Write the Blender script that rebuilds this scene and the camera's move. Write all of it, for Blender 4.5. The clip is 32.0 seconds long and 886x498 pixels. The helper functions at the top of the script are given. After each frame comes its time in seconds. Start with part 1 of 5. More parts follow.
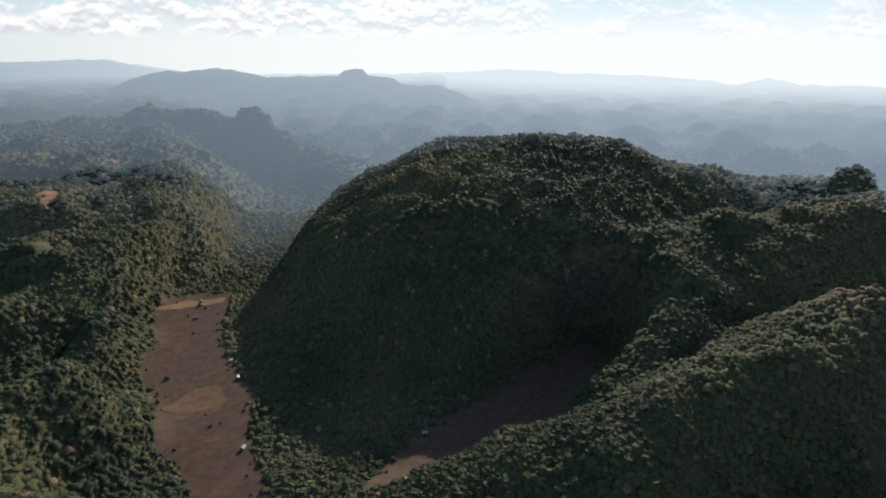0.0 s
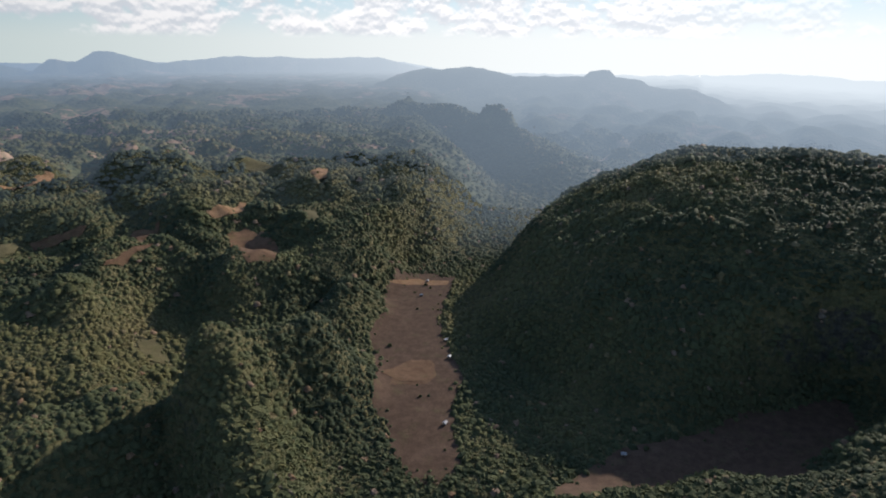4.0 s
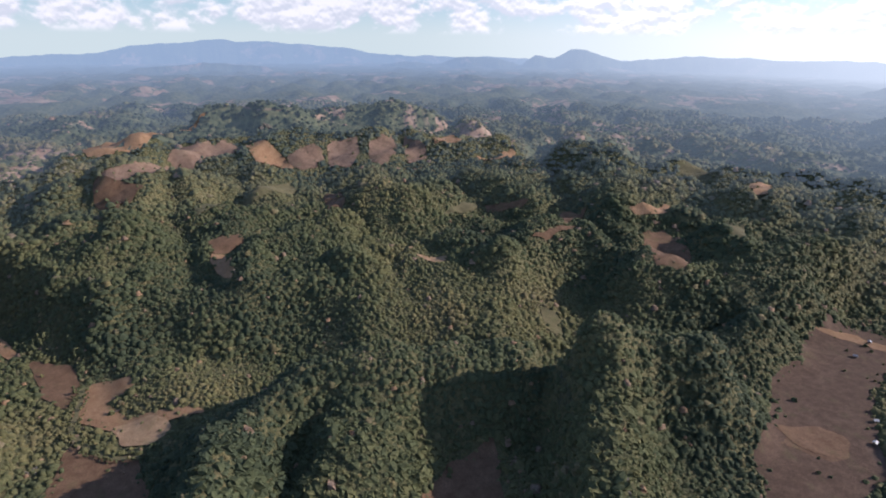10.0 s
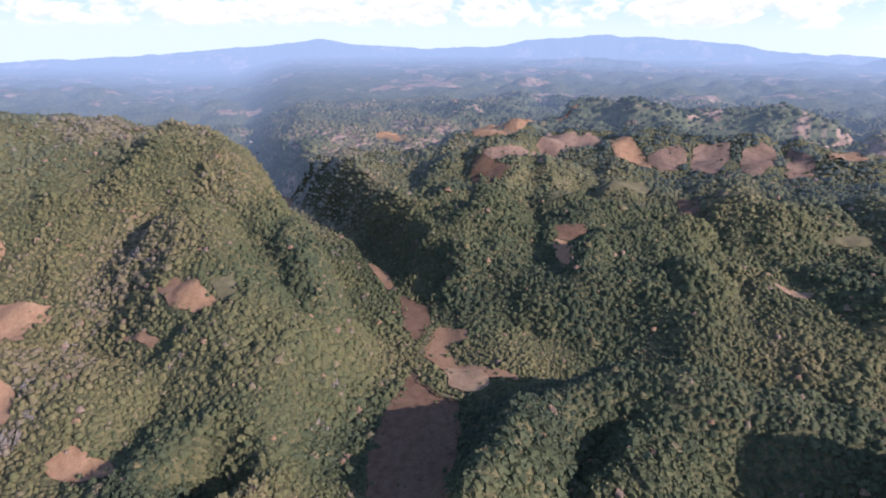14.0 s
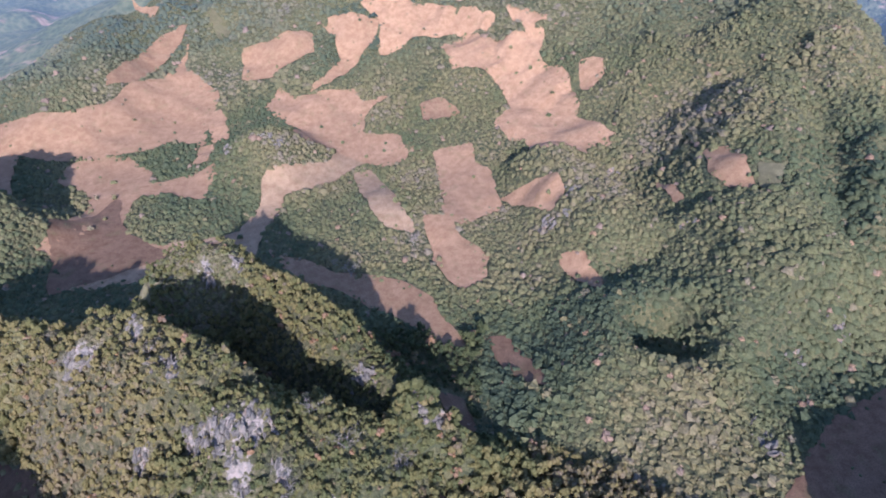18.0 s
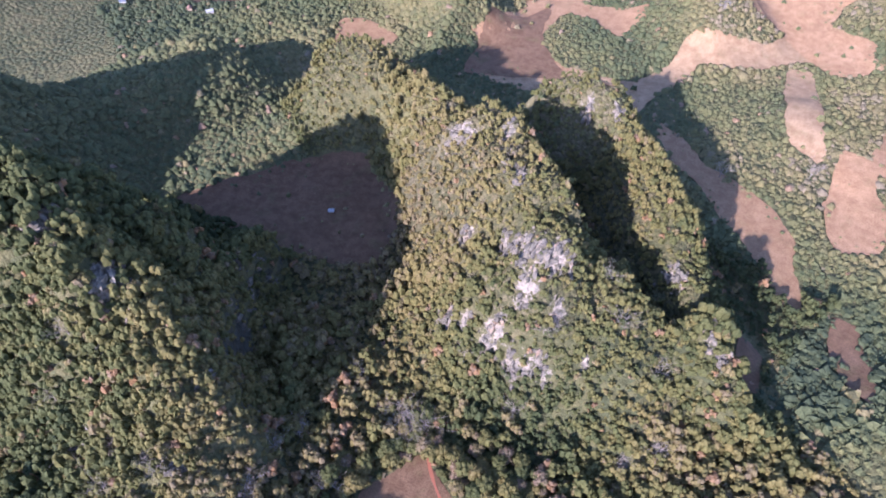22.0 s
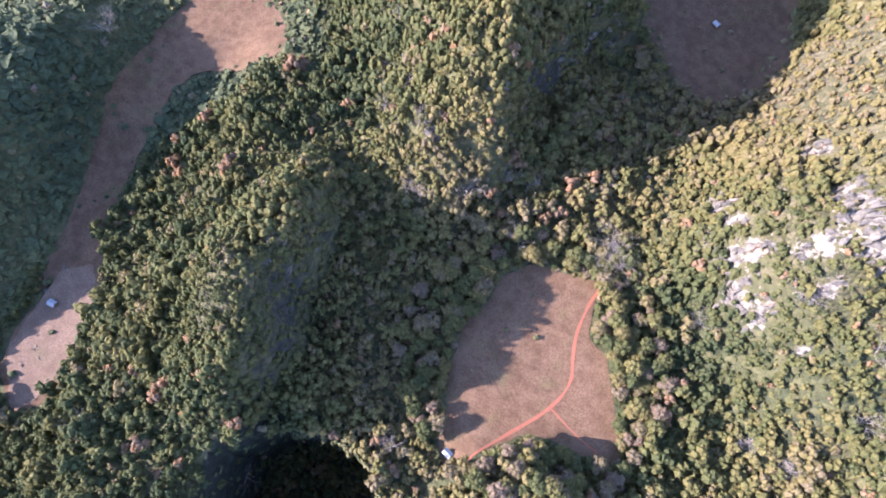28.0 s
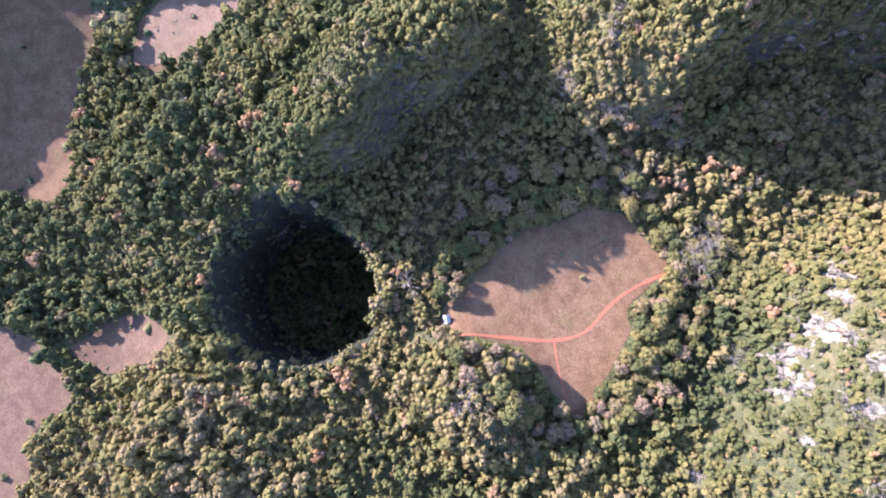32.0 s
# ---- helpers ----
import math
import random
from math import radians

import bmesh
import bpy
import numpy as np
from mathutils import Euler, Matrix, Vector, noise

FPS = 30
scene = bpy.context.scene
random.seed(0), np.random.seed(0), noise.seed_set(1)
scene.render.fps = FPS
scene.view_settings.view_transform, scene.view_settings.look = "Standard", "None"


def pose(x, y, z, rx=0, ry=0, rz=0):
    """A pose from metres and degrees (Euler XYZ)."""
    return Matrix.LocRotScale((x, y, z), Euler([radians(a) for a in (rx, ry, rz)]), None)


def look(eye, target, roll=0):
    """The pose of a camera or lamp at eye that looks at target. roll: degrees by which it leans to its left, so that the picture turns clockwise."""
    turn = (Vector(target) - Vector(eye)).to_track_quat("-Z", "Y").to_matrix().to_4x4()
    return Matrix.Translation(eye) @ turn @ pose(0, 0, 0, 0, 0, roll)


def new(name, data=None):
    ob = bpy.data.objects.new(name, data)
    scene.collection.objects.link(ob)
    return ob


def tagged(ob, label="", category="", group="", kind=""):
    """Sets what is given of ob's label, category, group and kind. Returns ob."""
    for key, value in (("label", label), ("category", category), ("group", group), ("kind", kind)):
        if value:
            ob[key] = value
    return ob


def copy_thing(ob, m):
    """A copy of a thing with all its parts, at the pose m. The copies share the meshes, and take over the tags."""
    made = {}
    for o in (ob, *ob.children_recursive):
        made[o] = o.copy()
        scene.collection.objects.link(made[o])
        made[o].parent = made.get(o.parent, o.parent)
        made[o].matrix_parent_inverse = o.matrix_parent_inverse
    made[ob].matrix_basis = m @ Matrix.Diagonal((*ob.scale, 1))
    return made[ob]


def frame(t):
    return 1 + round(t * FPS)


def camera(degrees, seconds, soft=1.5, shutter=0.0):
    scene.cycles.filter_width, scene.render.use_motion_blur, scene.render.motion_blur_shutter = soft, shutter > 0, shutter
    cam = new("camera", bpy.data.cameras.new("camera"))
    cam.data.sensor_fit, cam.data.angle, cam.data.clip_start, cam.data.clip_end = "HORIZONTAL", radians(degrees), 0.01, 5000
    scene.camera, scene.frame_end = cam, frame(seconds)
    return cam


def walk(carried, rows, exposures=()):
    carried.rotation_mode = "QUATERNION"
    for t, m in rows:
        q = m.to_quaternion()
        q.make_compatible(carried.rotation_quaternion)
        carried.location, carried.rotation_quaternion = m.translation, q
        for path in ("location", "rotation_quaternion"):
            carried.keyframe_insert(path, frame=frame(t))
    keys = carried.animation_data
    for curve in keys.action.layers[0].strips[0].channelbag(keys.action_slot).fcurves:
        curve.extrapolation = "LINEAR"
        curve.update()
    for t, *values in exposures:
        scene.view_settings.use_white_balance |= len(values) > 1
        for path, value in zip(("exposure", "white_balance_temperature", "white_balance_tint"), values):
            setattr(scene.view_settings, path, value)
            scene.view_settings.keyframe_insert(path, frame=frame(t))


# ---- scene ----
cam = camera(74.63, 32.0, 1.9)
PATH = [
    (0.0, pose(0, 0, 300, 70.149, -0.357, 0.003)),
    (0.5, pose(0, 0, 300, 70.163, -0.342, 2.283)),
    (1.0, pose(0, 0, 300, 70.116, -0.333, 4.774)),
    (1.5, pose(0, 0, 300, 70.102, -0.396, 7.094)),
    (2.0, pose(0, 0, 300, 70.093, -0.328, 9.793)),
    (2.5, pose(0, 0, 300, 70.080, -0.444, 13.135)),
    (3.0, pose(0, 0, 300, 70.071, -0.455, 16.572)),
    (3.5, pose(0, 0, 300, 70.053, -0.380, 19.752)),
    (5.5, pose(0, 0, 300, 69.953, -0.530, 32.963)),
    (6.0, pose(0, 0, 300, 69.933, -0.511, 36.330)),
    (6.5, pose(0, 0, 300, 69.891, -0.465, 39.398)),
    (7.0, pose(0, 0, 300, 69.853, -0.538, 42.720)),
    (7.5, pose(0, 0, 300, 69.843, -0.576, 45.904)),
    (8.0, pose(0, 0, 300, 69.843, -0.489, 49.312)),
    (8.5, pose(0, 0, 300, 69.808, -0.442, 52.893)),
    (9.0, pose(0, 0, 300, 69.769, -0.473, 56.952)),
    (9.5, pose(0, 0, 300, 69.722, -0.456, 60.615)),
    (10.0, pose(0, 0, 300, 69.705, -0.459, 64.341)),
    (10.5, pose(0, 0, 300, 69.665, -0.397, 68.071)),
    (11.0, pose(0, 0, 300, 69.629, -0.376, 72.139)),
    (11.5, pose(0, 0, 300, 69.588, -0.379, 76.023)),
    (12.0, pose(0, 0, 300, 69.551, -0.317, 80.131)),
    (12.5, pose(0, 0, 300, 69.562, -0.393, 83.866)),
    (13.0, pose(0, 0, 300, 69.562, -0.289, 88.746)),
    (13.5, pose(0, 0, 300, 69.512, -0.294, 93.839)),
    (15.5, pose(0, 0, 300, 65.168, -0.346, 118.604)),
    (16.0, pose(0, 0, 300, 63.212, -0.305, 127.106)),
    (16.5, pose(0, 0, 300, 61.350, -0.313, 134.458)),
    (17.0, pose(0, 0, 300, 59.368, -0.226, 141.735)),
    (17.5, pose(0, 0, 300, 57.588, -0.168, 147.306)),
    (18.0, pose(0, 0, 300, 55.733, -0.210, 153.384)),
    (18.5, pose(0, 0, 300, 54.001, -0.224, 159.517)),
    (19.0, pose(0, 0, 300, 52.173, -0.242, 165.336)),
    (19.5, pose(0, 0, 300, 50.436, -0.252, 170.516)),
    (20.0, pose(0, 0, 300, 48.611, -0.240, 176.039)),
    (20.5, pose(0, 0, 300, 46.929, -0.275, -178.819)),
    (21.0, pose(0, 0, 300, 45.126, -0.286, -173.365)),
    (21.5, pose(0, 0, 300, 43.422, -0.429, -168.337)),
    (22.0, pose(0, 0, 300, 41.596, -0.368, -163.232)),
    (22.5, pose(0, 0, 300, 39.954, -0.372, -158.651)),
    (23.0, pose(0, 0, 300, 38.121, -0.404, -154.074)),
    (23.5, pose(0, 0, 300, 36.283, -0.402, -149.780)),
    (24.0, pose(0, 0, 300, 34.326, -0.419, -145.228)),
    (24.5, pose(0, 0, 300, 32.528, -0.431, -141.359)),
    (25.0, pose(0, 0, 300, 30.596, -0.456, -137.665)),
    (25.5, pose(0, 0, 300, 28.803, -0.467, -134.390)),
    (27.5, pose(0, 0, 300, 21.269, -0.644, -118.325)),
    (28.0, pose(0, 0, 300, 19.399, -0.652, -113.977)),
    (28.5, pose(0, 0, 300, 17.640, -0.630, -109.863)),
    (29.0, pose(0, 0, 300, 15.762, -0.627, -105.082)),
    (29.5, pose(0, 0, 300, 13.982, -0.629, -100.696)),
    (30.0, pose(0, 0, 300, 12.087, -0.618, -95.934)),
    (30.5, pose(0, 0, 300, 10.405, -0.598, -91.377)),
    (31.0, pose(0, 0, 300, 8.679, -0.598, -86.634)),
    (31.5, pose(0, 0, 300, 7.336, -0.578, -82.962)),
    (32.0, pose(0, 0, 300, 6.344, -0.526, -80.179)),
]
EXPOSURES = [(0.0, 0.2, 6450, 13), (6.0, 0.28, 6300, 15), (10.0, 0.6, 6050, 22), (13.0, 0.82, 5950, 30), (16.0, 1.32, 5350, 30), (19.0, 1.36, 5120, 27), (23.0, 2.13, 5450, 34), (28.0, 2.55, 5600, 30), (32.0, 2.72, 5650, 30)]
walk(cam, PATH, EXPOSURES)
# ---- sun and sky ----
SUN_YAW, SUN_HEIGHT = 338.0, 26.0
SUNWARD = Vector((-math.sin(radians(SUN_YAW)) * math.cos(radians(SUN_HEIGHT)),
                  math.cos(radians(SUN_YAW)) * math.cos(radians(SUN_HEIGHT)), math.sin(radians(SUN_HEIGHT))))
world = bpy.data.worlds.new("world")
scene.world = world
world.use_nodes = True
wt = world.node_tree
sky = wt.nodes.new("ShaderNodeTexSky")
sky.sky_type, sky.sun_disc = "NISHITA", False
sky.sun_elevation, sky.sun_rotation = radians(SUN_HEIGHT), radians(-SUN_YAW)
sky.altitude, sky.air_density, sky.dust_density, sky.ozone_density = 600, 1.0, 0.6, 1.5
wt.links.new(sky.outputs[0], wt.nodes["Background"].inputs[0])
wt.nodes["Background"].inputs[1].default_value = 0.15
sun = new("sun", bpy.data.lights.new("sun", "SUN"))
sun.data.energy, sun.data.angle, sun.data.color = 4.3, radians(0.6), (1.0, 0.91, 0.79)
sun.matrix_world = look(SUNWARD * 900, (0, 0, 0))


# ---- the lie of the land: metres, z = 0 on the floor of the small central valley ----
def at(yaw, d):
    """Plan place at a bearing (degrees, counted to the left from +y) and a distance."""
    return -d * math.sin(radians(yaw)), d * math.cos(radians(yaw))


def hash01(ix, iy, seed):
    h = (ix.astype(np.int64) * 374761393 + iy.astype(np.int64) * 668265263 + seed * 974634777) & 0xFFFFFFFF
    h = ((h ^ (h >> 13)) * 1274126177) & 0xFFFFFFFF
    return ((h ^ (h >> 16)) & 0xFFFF) / 65535.0


def vnoise(x, y, seed):
    ix, iy = np.floor(x), np.floor(y)
    u, v = x - ix, y - iy
    u, v = u * u * u * (u * (u * 6 - 15) + 10), v * v * v * (v * (v * 6 - 15) + 10)
    a, b = hash01(ix, iy, seed), hash01(ix + 1, iy, seed)
    c, d = hash01(ix, iy + 1, seed), hash01(ix + 1, iy + 1, seed)
    return (a + (b - a) * u) * (1 - v) + (c + (d - c) * u) * v - 0.5


def fbm(x, y, size, seed, octaves=4):
    total, amp = 0.0, 1.0
    for i in range(octaves):
        total = total + amp * vnoise(x / size, y / size, seed + 7 * i)
        size, amp = size * 0.5, amp * 0.5
    return total


def smooth(a, b, x):
    u = np.clip((x - a) / (b - a), 0, 1)
    return u * u * (3 - 2 * u)


RIDGES = []      # (half width, steepness, legs of the crest line)
HOLLOWS = []     # (x, y, radius, depth, softness of the rim)
FLATS = []       # valley floors: (x1, y1, x2, y2, half width)


def ridge(w, k, *nodes, cliff=1.0):
    """A crest line through (yaw, distance, height) nodes; a single node makes a dome. cliff: how much steeper the shaded side is."""
    places = [(*at(a, d), z) for a, d, z in nodes]
    if len(places) == 1:
        places *= 2
    RIDGES.append((w, k, cliff, [(*p, *q) for p, q in zip(places, places[1:])]))


CAPS = []        # broad domed hills: (x, y, radius, height)


def flat(w, *nodes):
    places = [at(a, d) for a, d in nodes]
    for p, q in zip(places, places[1:]):
        FLATS.append((*p, *q, w))


def along(x, y, x1, y1, x2, y2):
    dx, dy = x2 - x1, y2 - y1
    n = dx * dx + dy * dy
    u = np.clip(((x - x1) * dx + (y - y1) * dy) / n, 0, 1) if n > 1e-6 else np.zeros_like(x)
    return u, np.hypot(x - x1 - u * dx, y - y1 - u * dy)


# rocky hill beside the small valley, its spurs and the hollow behind it
ridge(54, 2.6, (195, 288, 92), (190.8, 290, 97), (187, 268, 99), (183.5, 238, 93), (181.5, 216, 84), (172.8, 218, 66), (167.4, 207, 44), cliff=2.0)
ridge(38, 2.6, (183, 366, 74), (176, 366, 80), (171.4, 330, 75), (165.5, 284, 64), (160.5, 264, 44), cliff=1.7)
ridge(23, 2.6, (157.2, 217, 58), (152.4, 212, 38), cliff=1.7)
ridge(42, 2.6, (207, 425, 66), (203.6, 400, 70), (200, 372, 60), (196.5, 325, 74), cliff=1.4)
ridge(30, 2.4, (207, 425, 50), (212, 415, 24), (222, 390, 12))
# steep crag over the hollow
ridge(56, 2.5, (242.9, 290, 112), (239, 242, 107), (236.8, 214, 90), (236.5, 194, 70), (242, 174, 46), (247, 165, 24), cliff=2.6)
ridge(40, 2.6, (241, 276, 112), (235.5, 272, 106), (231.5, 256, 90), cliff=1.8)
ridge(20, 2.8, (233, 198, 54), (226, 240, 42), (220.5, 262, 34), cliff=2.6)
# hills behind the crag, some of them unseen and raised to cast shade
# first two crests are out of view, raised to shade the slopes behind
ridge(56, 2.2, (256, 420, 152), (247, 425, 146), (240, 430, 97), cliff=1.2)
ridge(50, 2.2, (236, 455, 58), (222, 480, 52))
# this one is out of view too, heightened for its shadow
ridge(55, 2.2, (266, 450, 70), (256, 490, 110))
ridge(82, 2.4, (210, 760, 100), (207, 700, 118), (202.5, 650, 122), (199, 630, 108), (195, 585, 58), (192, 545, 18), cliff=1.9)
ridge(140, 2.0, (240, 900, 120), (225, 1150, 140), (212, 1250, 150))
ridge(120, 2.0, (262, 800, 110), (285, 700, 120), (305, 750, 120))
# crescent crag with a shaded cliff, and the wooded slopes round the cave mouth
ridge(38, 2.4, (270.2, 140, 34), (278.5, 123, 58), (291.5, 110, 68), (297, 103, 65), (301.5, 97, 60), (312, 96, 52), (320, 100, 34), cliff=2.9)
ridge(75, 2.0, (330, 150, 22), (300, 165, 24), (275, 190, 22), (250, 160, 14))
ridge(60, 2.0, (10, 120, 16), (40, 130, 20), (70, 150, 18), (100, 170, 22), (128, 150, 12))
ridge(25, 2.8, (112, 34, 20), (128, 50, 31), (140, 70, 22))
ridge(70, 2.0, (292, 300, 40), (305, 330, 60), (318, 310, 50))
# near forested slope towards the sun, and the plateau beyond it
ridge(60, 2.4, (354, 316, 20), (347, 328, 44), (340, 345, 56), (333, 400, 68), (327, 470, 84), (322, 570, 100))
ridge(75, 2.2, (337.5, 480, 58), (335, 560, 84))
ridge(45, 2.4, (12, 318, 12), (3, 310, 10), (355, 305, 14))
ridge(105, 2.2, (337, 590, 88), (332, 640, 106), (326, 780, 122), (318, 900, 130))
ridge(60, 2.4, (343, 585, 52), (338.5, 620, 86), (334, 690, 114))
ridge(40, 3.2, (324.8, 890, 146))
# big domed hill and its shoulder
CAPS += [(*at(353, 800), 374, 171)]
ridge(120, 2.2, (345, 810, 150), (338, 830, 142), (333, 890, 124), (326, 960, 116))
# hills left of the long field
ridge(95, 2.4, (36, 880, 92), (31, 890, 92), (26, 880, 80), (22.5, 840, 56), (20.5, 760, 18), cliff=1.4)
ridge(52, 2.4, (44, 640, 48), (37, 670, 58), (32, 720, 54), cliff=1.6)
ridge(44, 2.4, (36, 560, 26), (33, 610, 44), cliff=1.5)
# near two-humped ridge
ridge(40, 2.5, (84, 390, 34), (91, 340, 57), (95, 292, 54), cliff=1.5)
ridge(46, 2.7, (90, 405, 26), (84, 402, 46), (78, 405, 56), (70, 412, 60), (62, 424, 58), (56, 436, 52), (50.8, 432, 42), (47, 400, 88), (43, 424, 78), (38, 448, 78), (33.5, 452, 58), (30.5, 430, 30), cliff=1.5)
ridge(38, 2.6, (47, 396, 84), (45.5, 340, 62), (44, 285, 30), cliff=1.4)
ridge(45, 2.4, (70, 408, 58), (75, 340, 40), (80, 290, 18), cliff=1.3)
# wooded knoll on the plateau across the gorge, and the broad swell it stands on
RIM = [(14, 1300), (22, 930), (27, 800), (33, 700), (39, 610), (44, 585), (50, 620), (53, 610), (58, 560), (67, 540), (73, 530), (79, 560), (87, 600), (91, 620), (96, 590), (100, 560), (104, 600), (112, 800)]
ridge(62, 3.0, (86, 1150, 158), (84, 1140, 168), (80, 1130, 162), (76, 1150, 156), (70, 1150, 162), (66, 1150, 146), cliff=1.3)
ridge(135, 2.2, (95, 1020, 104), (88, 1080, 122), (76, 1060, 126), (64, 1080, 118))
# long sunlit ridge on the other side of the gorge
ridge(90, 2.2, (104, 500, 44), (109, 545, 88), (117, 676, 120), (124, 846, 158))
ridge(240, 2.0, (124, 846, 152), (132, 977, 178), (139, 994, 184), (151, 1110, 190), (163, 1080, 164), (176, 1170, 120))
ridge(46, 2.4, (151, 1105, 190))
ridge(85, 2.3, (118, 430, 66), (122, 520, 98), (124, 640, 118))
ridge(72, 2.2, (132, 330, 30), (124, 350, 40), (117, 360, 40))
ridge(60, 2.2, (140, 560, 50), (134, 470, 44))
ridge(70, 2.0, (160, 470, 17))
ridge(58, 2.2, (171, 640, 44))
ridge(130, 2.0, (186, 920, 72), (176, 1170, 110))
# hills towards the horizon
ridge(110, 2.0, (26, 1650, 122), (21, 1560, 116), (17.6, 1500, 114), (14.3, 1420, 82), (10.1, 1300, 58), (6.9, 1200, 34))
ridge(24, 3.0, (18.9, 1500, 132), (16.4, 1480, 126))
ridge(20, 3.0, (26, 1650, 138))
ridge(18, 3.0, (14.4, 1400, 98))
ridge(240, 2.0, (25, 2700, 160), (19.6, 2650, 180), (14.9, 2600, 146), (8.4, 2600, 154), (1.3, 2550, 104), (356.5, 2350, 14))
ridge(50, 2.6, (9, 2600, 172), (7.8, 2600, 170))
ridge(40, 2.6, (6.4, 2600, 160), (4.5, 2600, 140))
ridge(45, 2.4, (353.9, 2000, 50))
ridge(60, 2.4, (45.2, 2000, 42), (47, 1900, 40))
ridge(120, 2.2, (80, 1900, 90), (66, 1900, 80), (58, 2100, 100))
HOLLOWS += [(*at(358.5, 72), 37, 78, 3.0), (*at(125.5, 345), 28, 40, 16)]
flat(46, (200, 105), (165, 95))
flat(40, (218, 345), (208, 330), (206, 262))
flat(62, (29, 350), (25, 480), (24, 640), (20, 790), (15, 1000))
flat(34, (10, 365), (352, 430), (344, 530))
flat(58, (108, 330), (101, 470), (104, 600), (109, 760), (114, 980), (119, 1250), (124, 1700))
flat(45, (16, 190), (22, 215))
flat(40, (347, 232), (323, 214), (300, 214), (276, 290), (268, 310))
flat(70, (190, 490), (172, 460), (158, 380), (150, 330))
flat(60, (219, 760), (206, 600), (203, 520))


SCRUB = [(*at(191, 290), 62), (*at(178, 262), 46), (*at(163, 240), 26), (*at(181, 362), 34),
         (*at(300, 108), 30), (*at(183, 220), 46), (*at(205, 425), 46), (*at(128, 50), 18)]
CRAGGY = [(*at(241, 300), 60), (*at(244, 250), 46), (*at(238, 225), 46)]     # wooded, but broken ground


def scrubby(x, y, spots=SCRUB):
    """How far the woods give way to low dry scrub on the rocky hills, 0 to 1."""
    out = np.zeros(np.shape(x))
    for cx, cy, r in spots:
        out = np.maximum(out, np.exp(-((x - cx) ** 2 + (y - cy) ** 2) / r ** 2))
    return np.clip(out * 1.25, 0, 1)


def height(x, y):
    """Height of the bare land; x, y numpy arrays."""
    x, y = np.asarray(x, float), np.asarray(y, float)
    d = np.hypot(x, y)
    yaw = np.degrees(np.arctan2(-x, y)) % 360
    far = smooth(900, 1600, d)
    # uneven outlines
    reach = 0.3 + 0.7 * smooth(250, 600, d)
    wx = x + reach * (26 * fbm(x, y, 90, 11) + 60 * far * fbm(x, y, 300, 12))
    wy = y + reach * (26 * fbm(x, y, 90, 21) + 60 * far * fbm(x, y, 300, 22))
    total = np.full(x.shape, 2.0 ** 5)
    for w, k, cliff, legs in RIDGES:
        crest = np.zeros_like(total)
        for x1, y1, z1, x2, y2, z2 in legs:
            u, s = along(wx, wy, x1, y1, x2, y2)
            if cliff != 1.0:
                away = -((wx - x1 - u * (x2 - x1)) * SUNWARD.x + (wy - y1 - u * (y2 - y1)) * SUNWARD.y) / np.maximum(s, 1.0)
                s = s * (1 + (cliff - 1) * smooth(-0.2, 0.5, away))
            crest = np.maximum(crest, (z1 + (z2 - z1) * u) * np.exp(-(s / w) ** k))
        total = total + crest ** 5
    for cx, cy, r, tall in CAPS:
        total = total + (tall * np.maximum(1 - ((wx - cx) ** 2 + (wy - cy) ** 2) / r ** 2, 0)) ** 5
    # dissected plateau across the gorge: its rim by bearing, and its gentle rise
    rim = np.interp(yaw, *zip(*RIM)) + 110 * fbm(x, y, 210, 61, 3) * (1 - smooth(88, 96, yaw))
    plate = smooth(-85, 70, d - rim) * smooth(16, 26, yaw) * (1 - smooth(112, 120, yaw)) * (46 + 42 * smooth(600, 950, d) + 10 * smooth(950, 1300, d))
    total = total + plate ** 5
    # small karst hillocks in the rolling country
    open_side = smooth(12, 24, yaw) * (1 - smooth(96, 104, yaw))
    valleys = 1 - 0.85 * np.exp(-((yaw - 119) / 12) ** 2) - 0.8 * np.exp(-((yaw - 345) / 20) ** 2)
    rise = valleys * (open_side * 62 * smooth(1250, 2600, d) + (1 - open_side) * 60 * smooth(1250, 2600, d))
    cone = (1 - open_side) * smooth(1150, 1500, d) * 58 * (1 - 0.6 * smooth(2000, 3600, d))
    swell = 1 - 0.75 * np.exp(-((x + 950) ** 2 + (y - 230) ** 2) / 250.0 ** 2)
    knolls = swell * open_side * smooth(520, 640, d) * (60 - 26 * smooth(900, 1500, d)) * (0.45 + 0.55 * smooth(30, 56, yaw)) * (1 - 0.5 * smooth(2200, 3600, d))
    hills, bumps = np.zeros_like(total), np.zeros_like(total)
    for size, seed, share in ((170, 5, 1.0), (95, 9, 0.75)):
        gx, gy = np.floor(wx / size), np.floor(wy / size)
        for i in (-1, 0, 1):
            for j in (-1, 0, 1):
                cx = (gx + i + 0.15 + 0.7 * hash01(gx + i, gy + j, seed)) * size
                cy = (gy + j + 0.15 + 0.7 * hash01(gx + i, gy + j, seed + 1)) * size
                tall = 0.25 + 0.75 * hash01(gx + i, gy + j, seed + 2)
                s = np.hypot(wx - cx, wy - cy)
                away = -((wx - cx) * SUNWARD.x + (wy - cy) * SUNWARD.y) / np.maximum(s, 1.0)
                s = s / (size * 0.62) * (1 + 0.6 * smooth(-0.1, 0.7, away) * open_side)
                lump = share * tall * np.maximum(1 - s * s, 0) ** 1.3
                hills, bumps = np.maximum(hills, cone * lump), np.maximum(bumps, knolls * lump)
    z = (total + (rise + hills) ** 5) ** 0.2 + bumps * smooth(20, 60, plate)
    floor = np.ones_like(z)
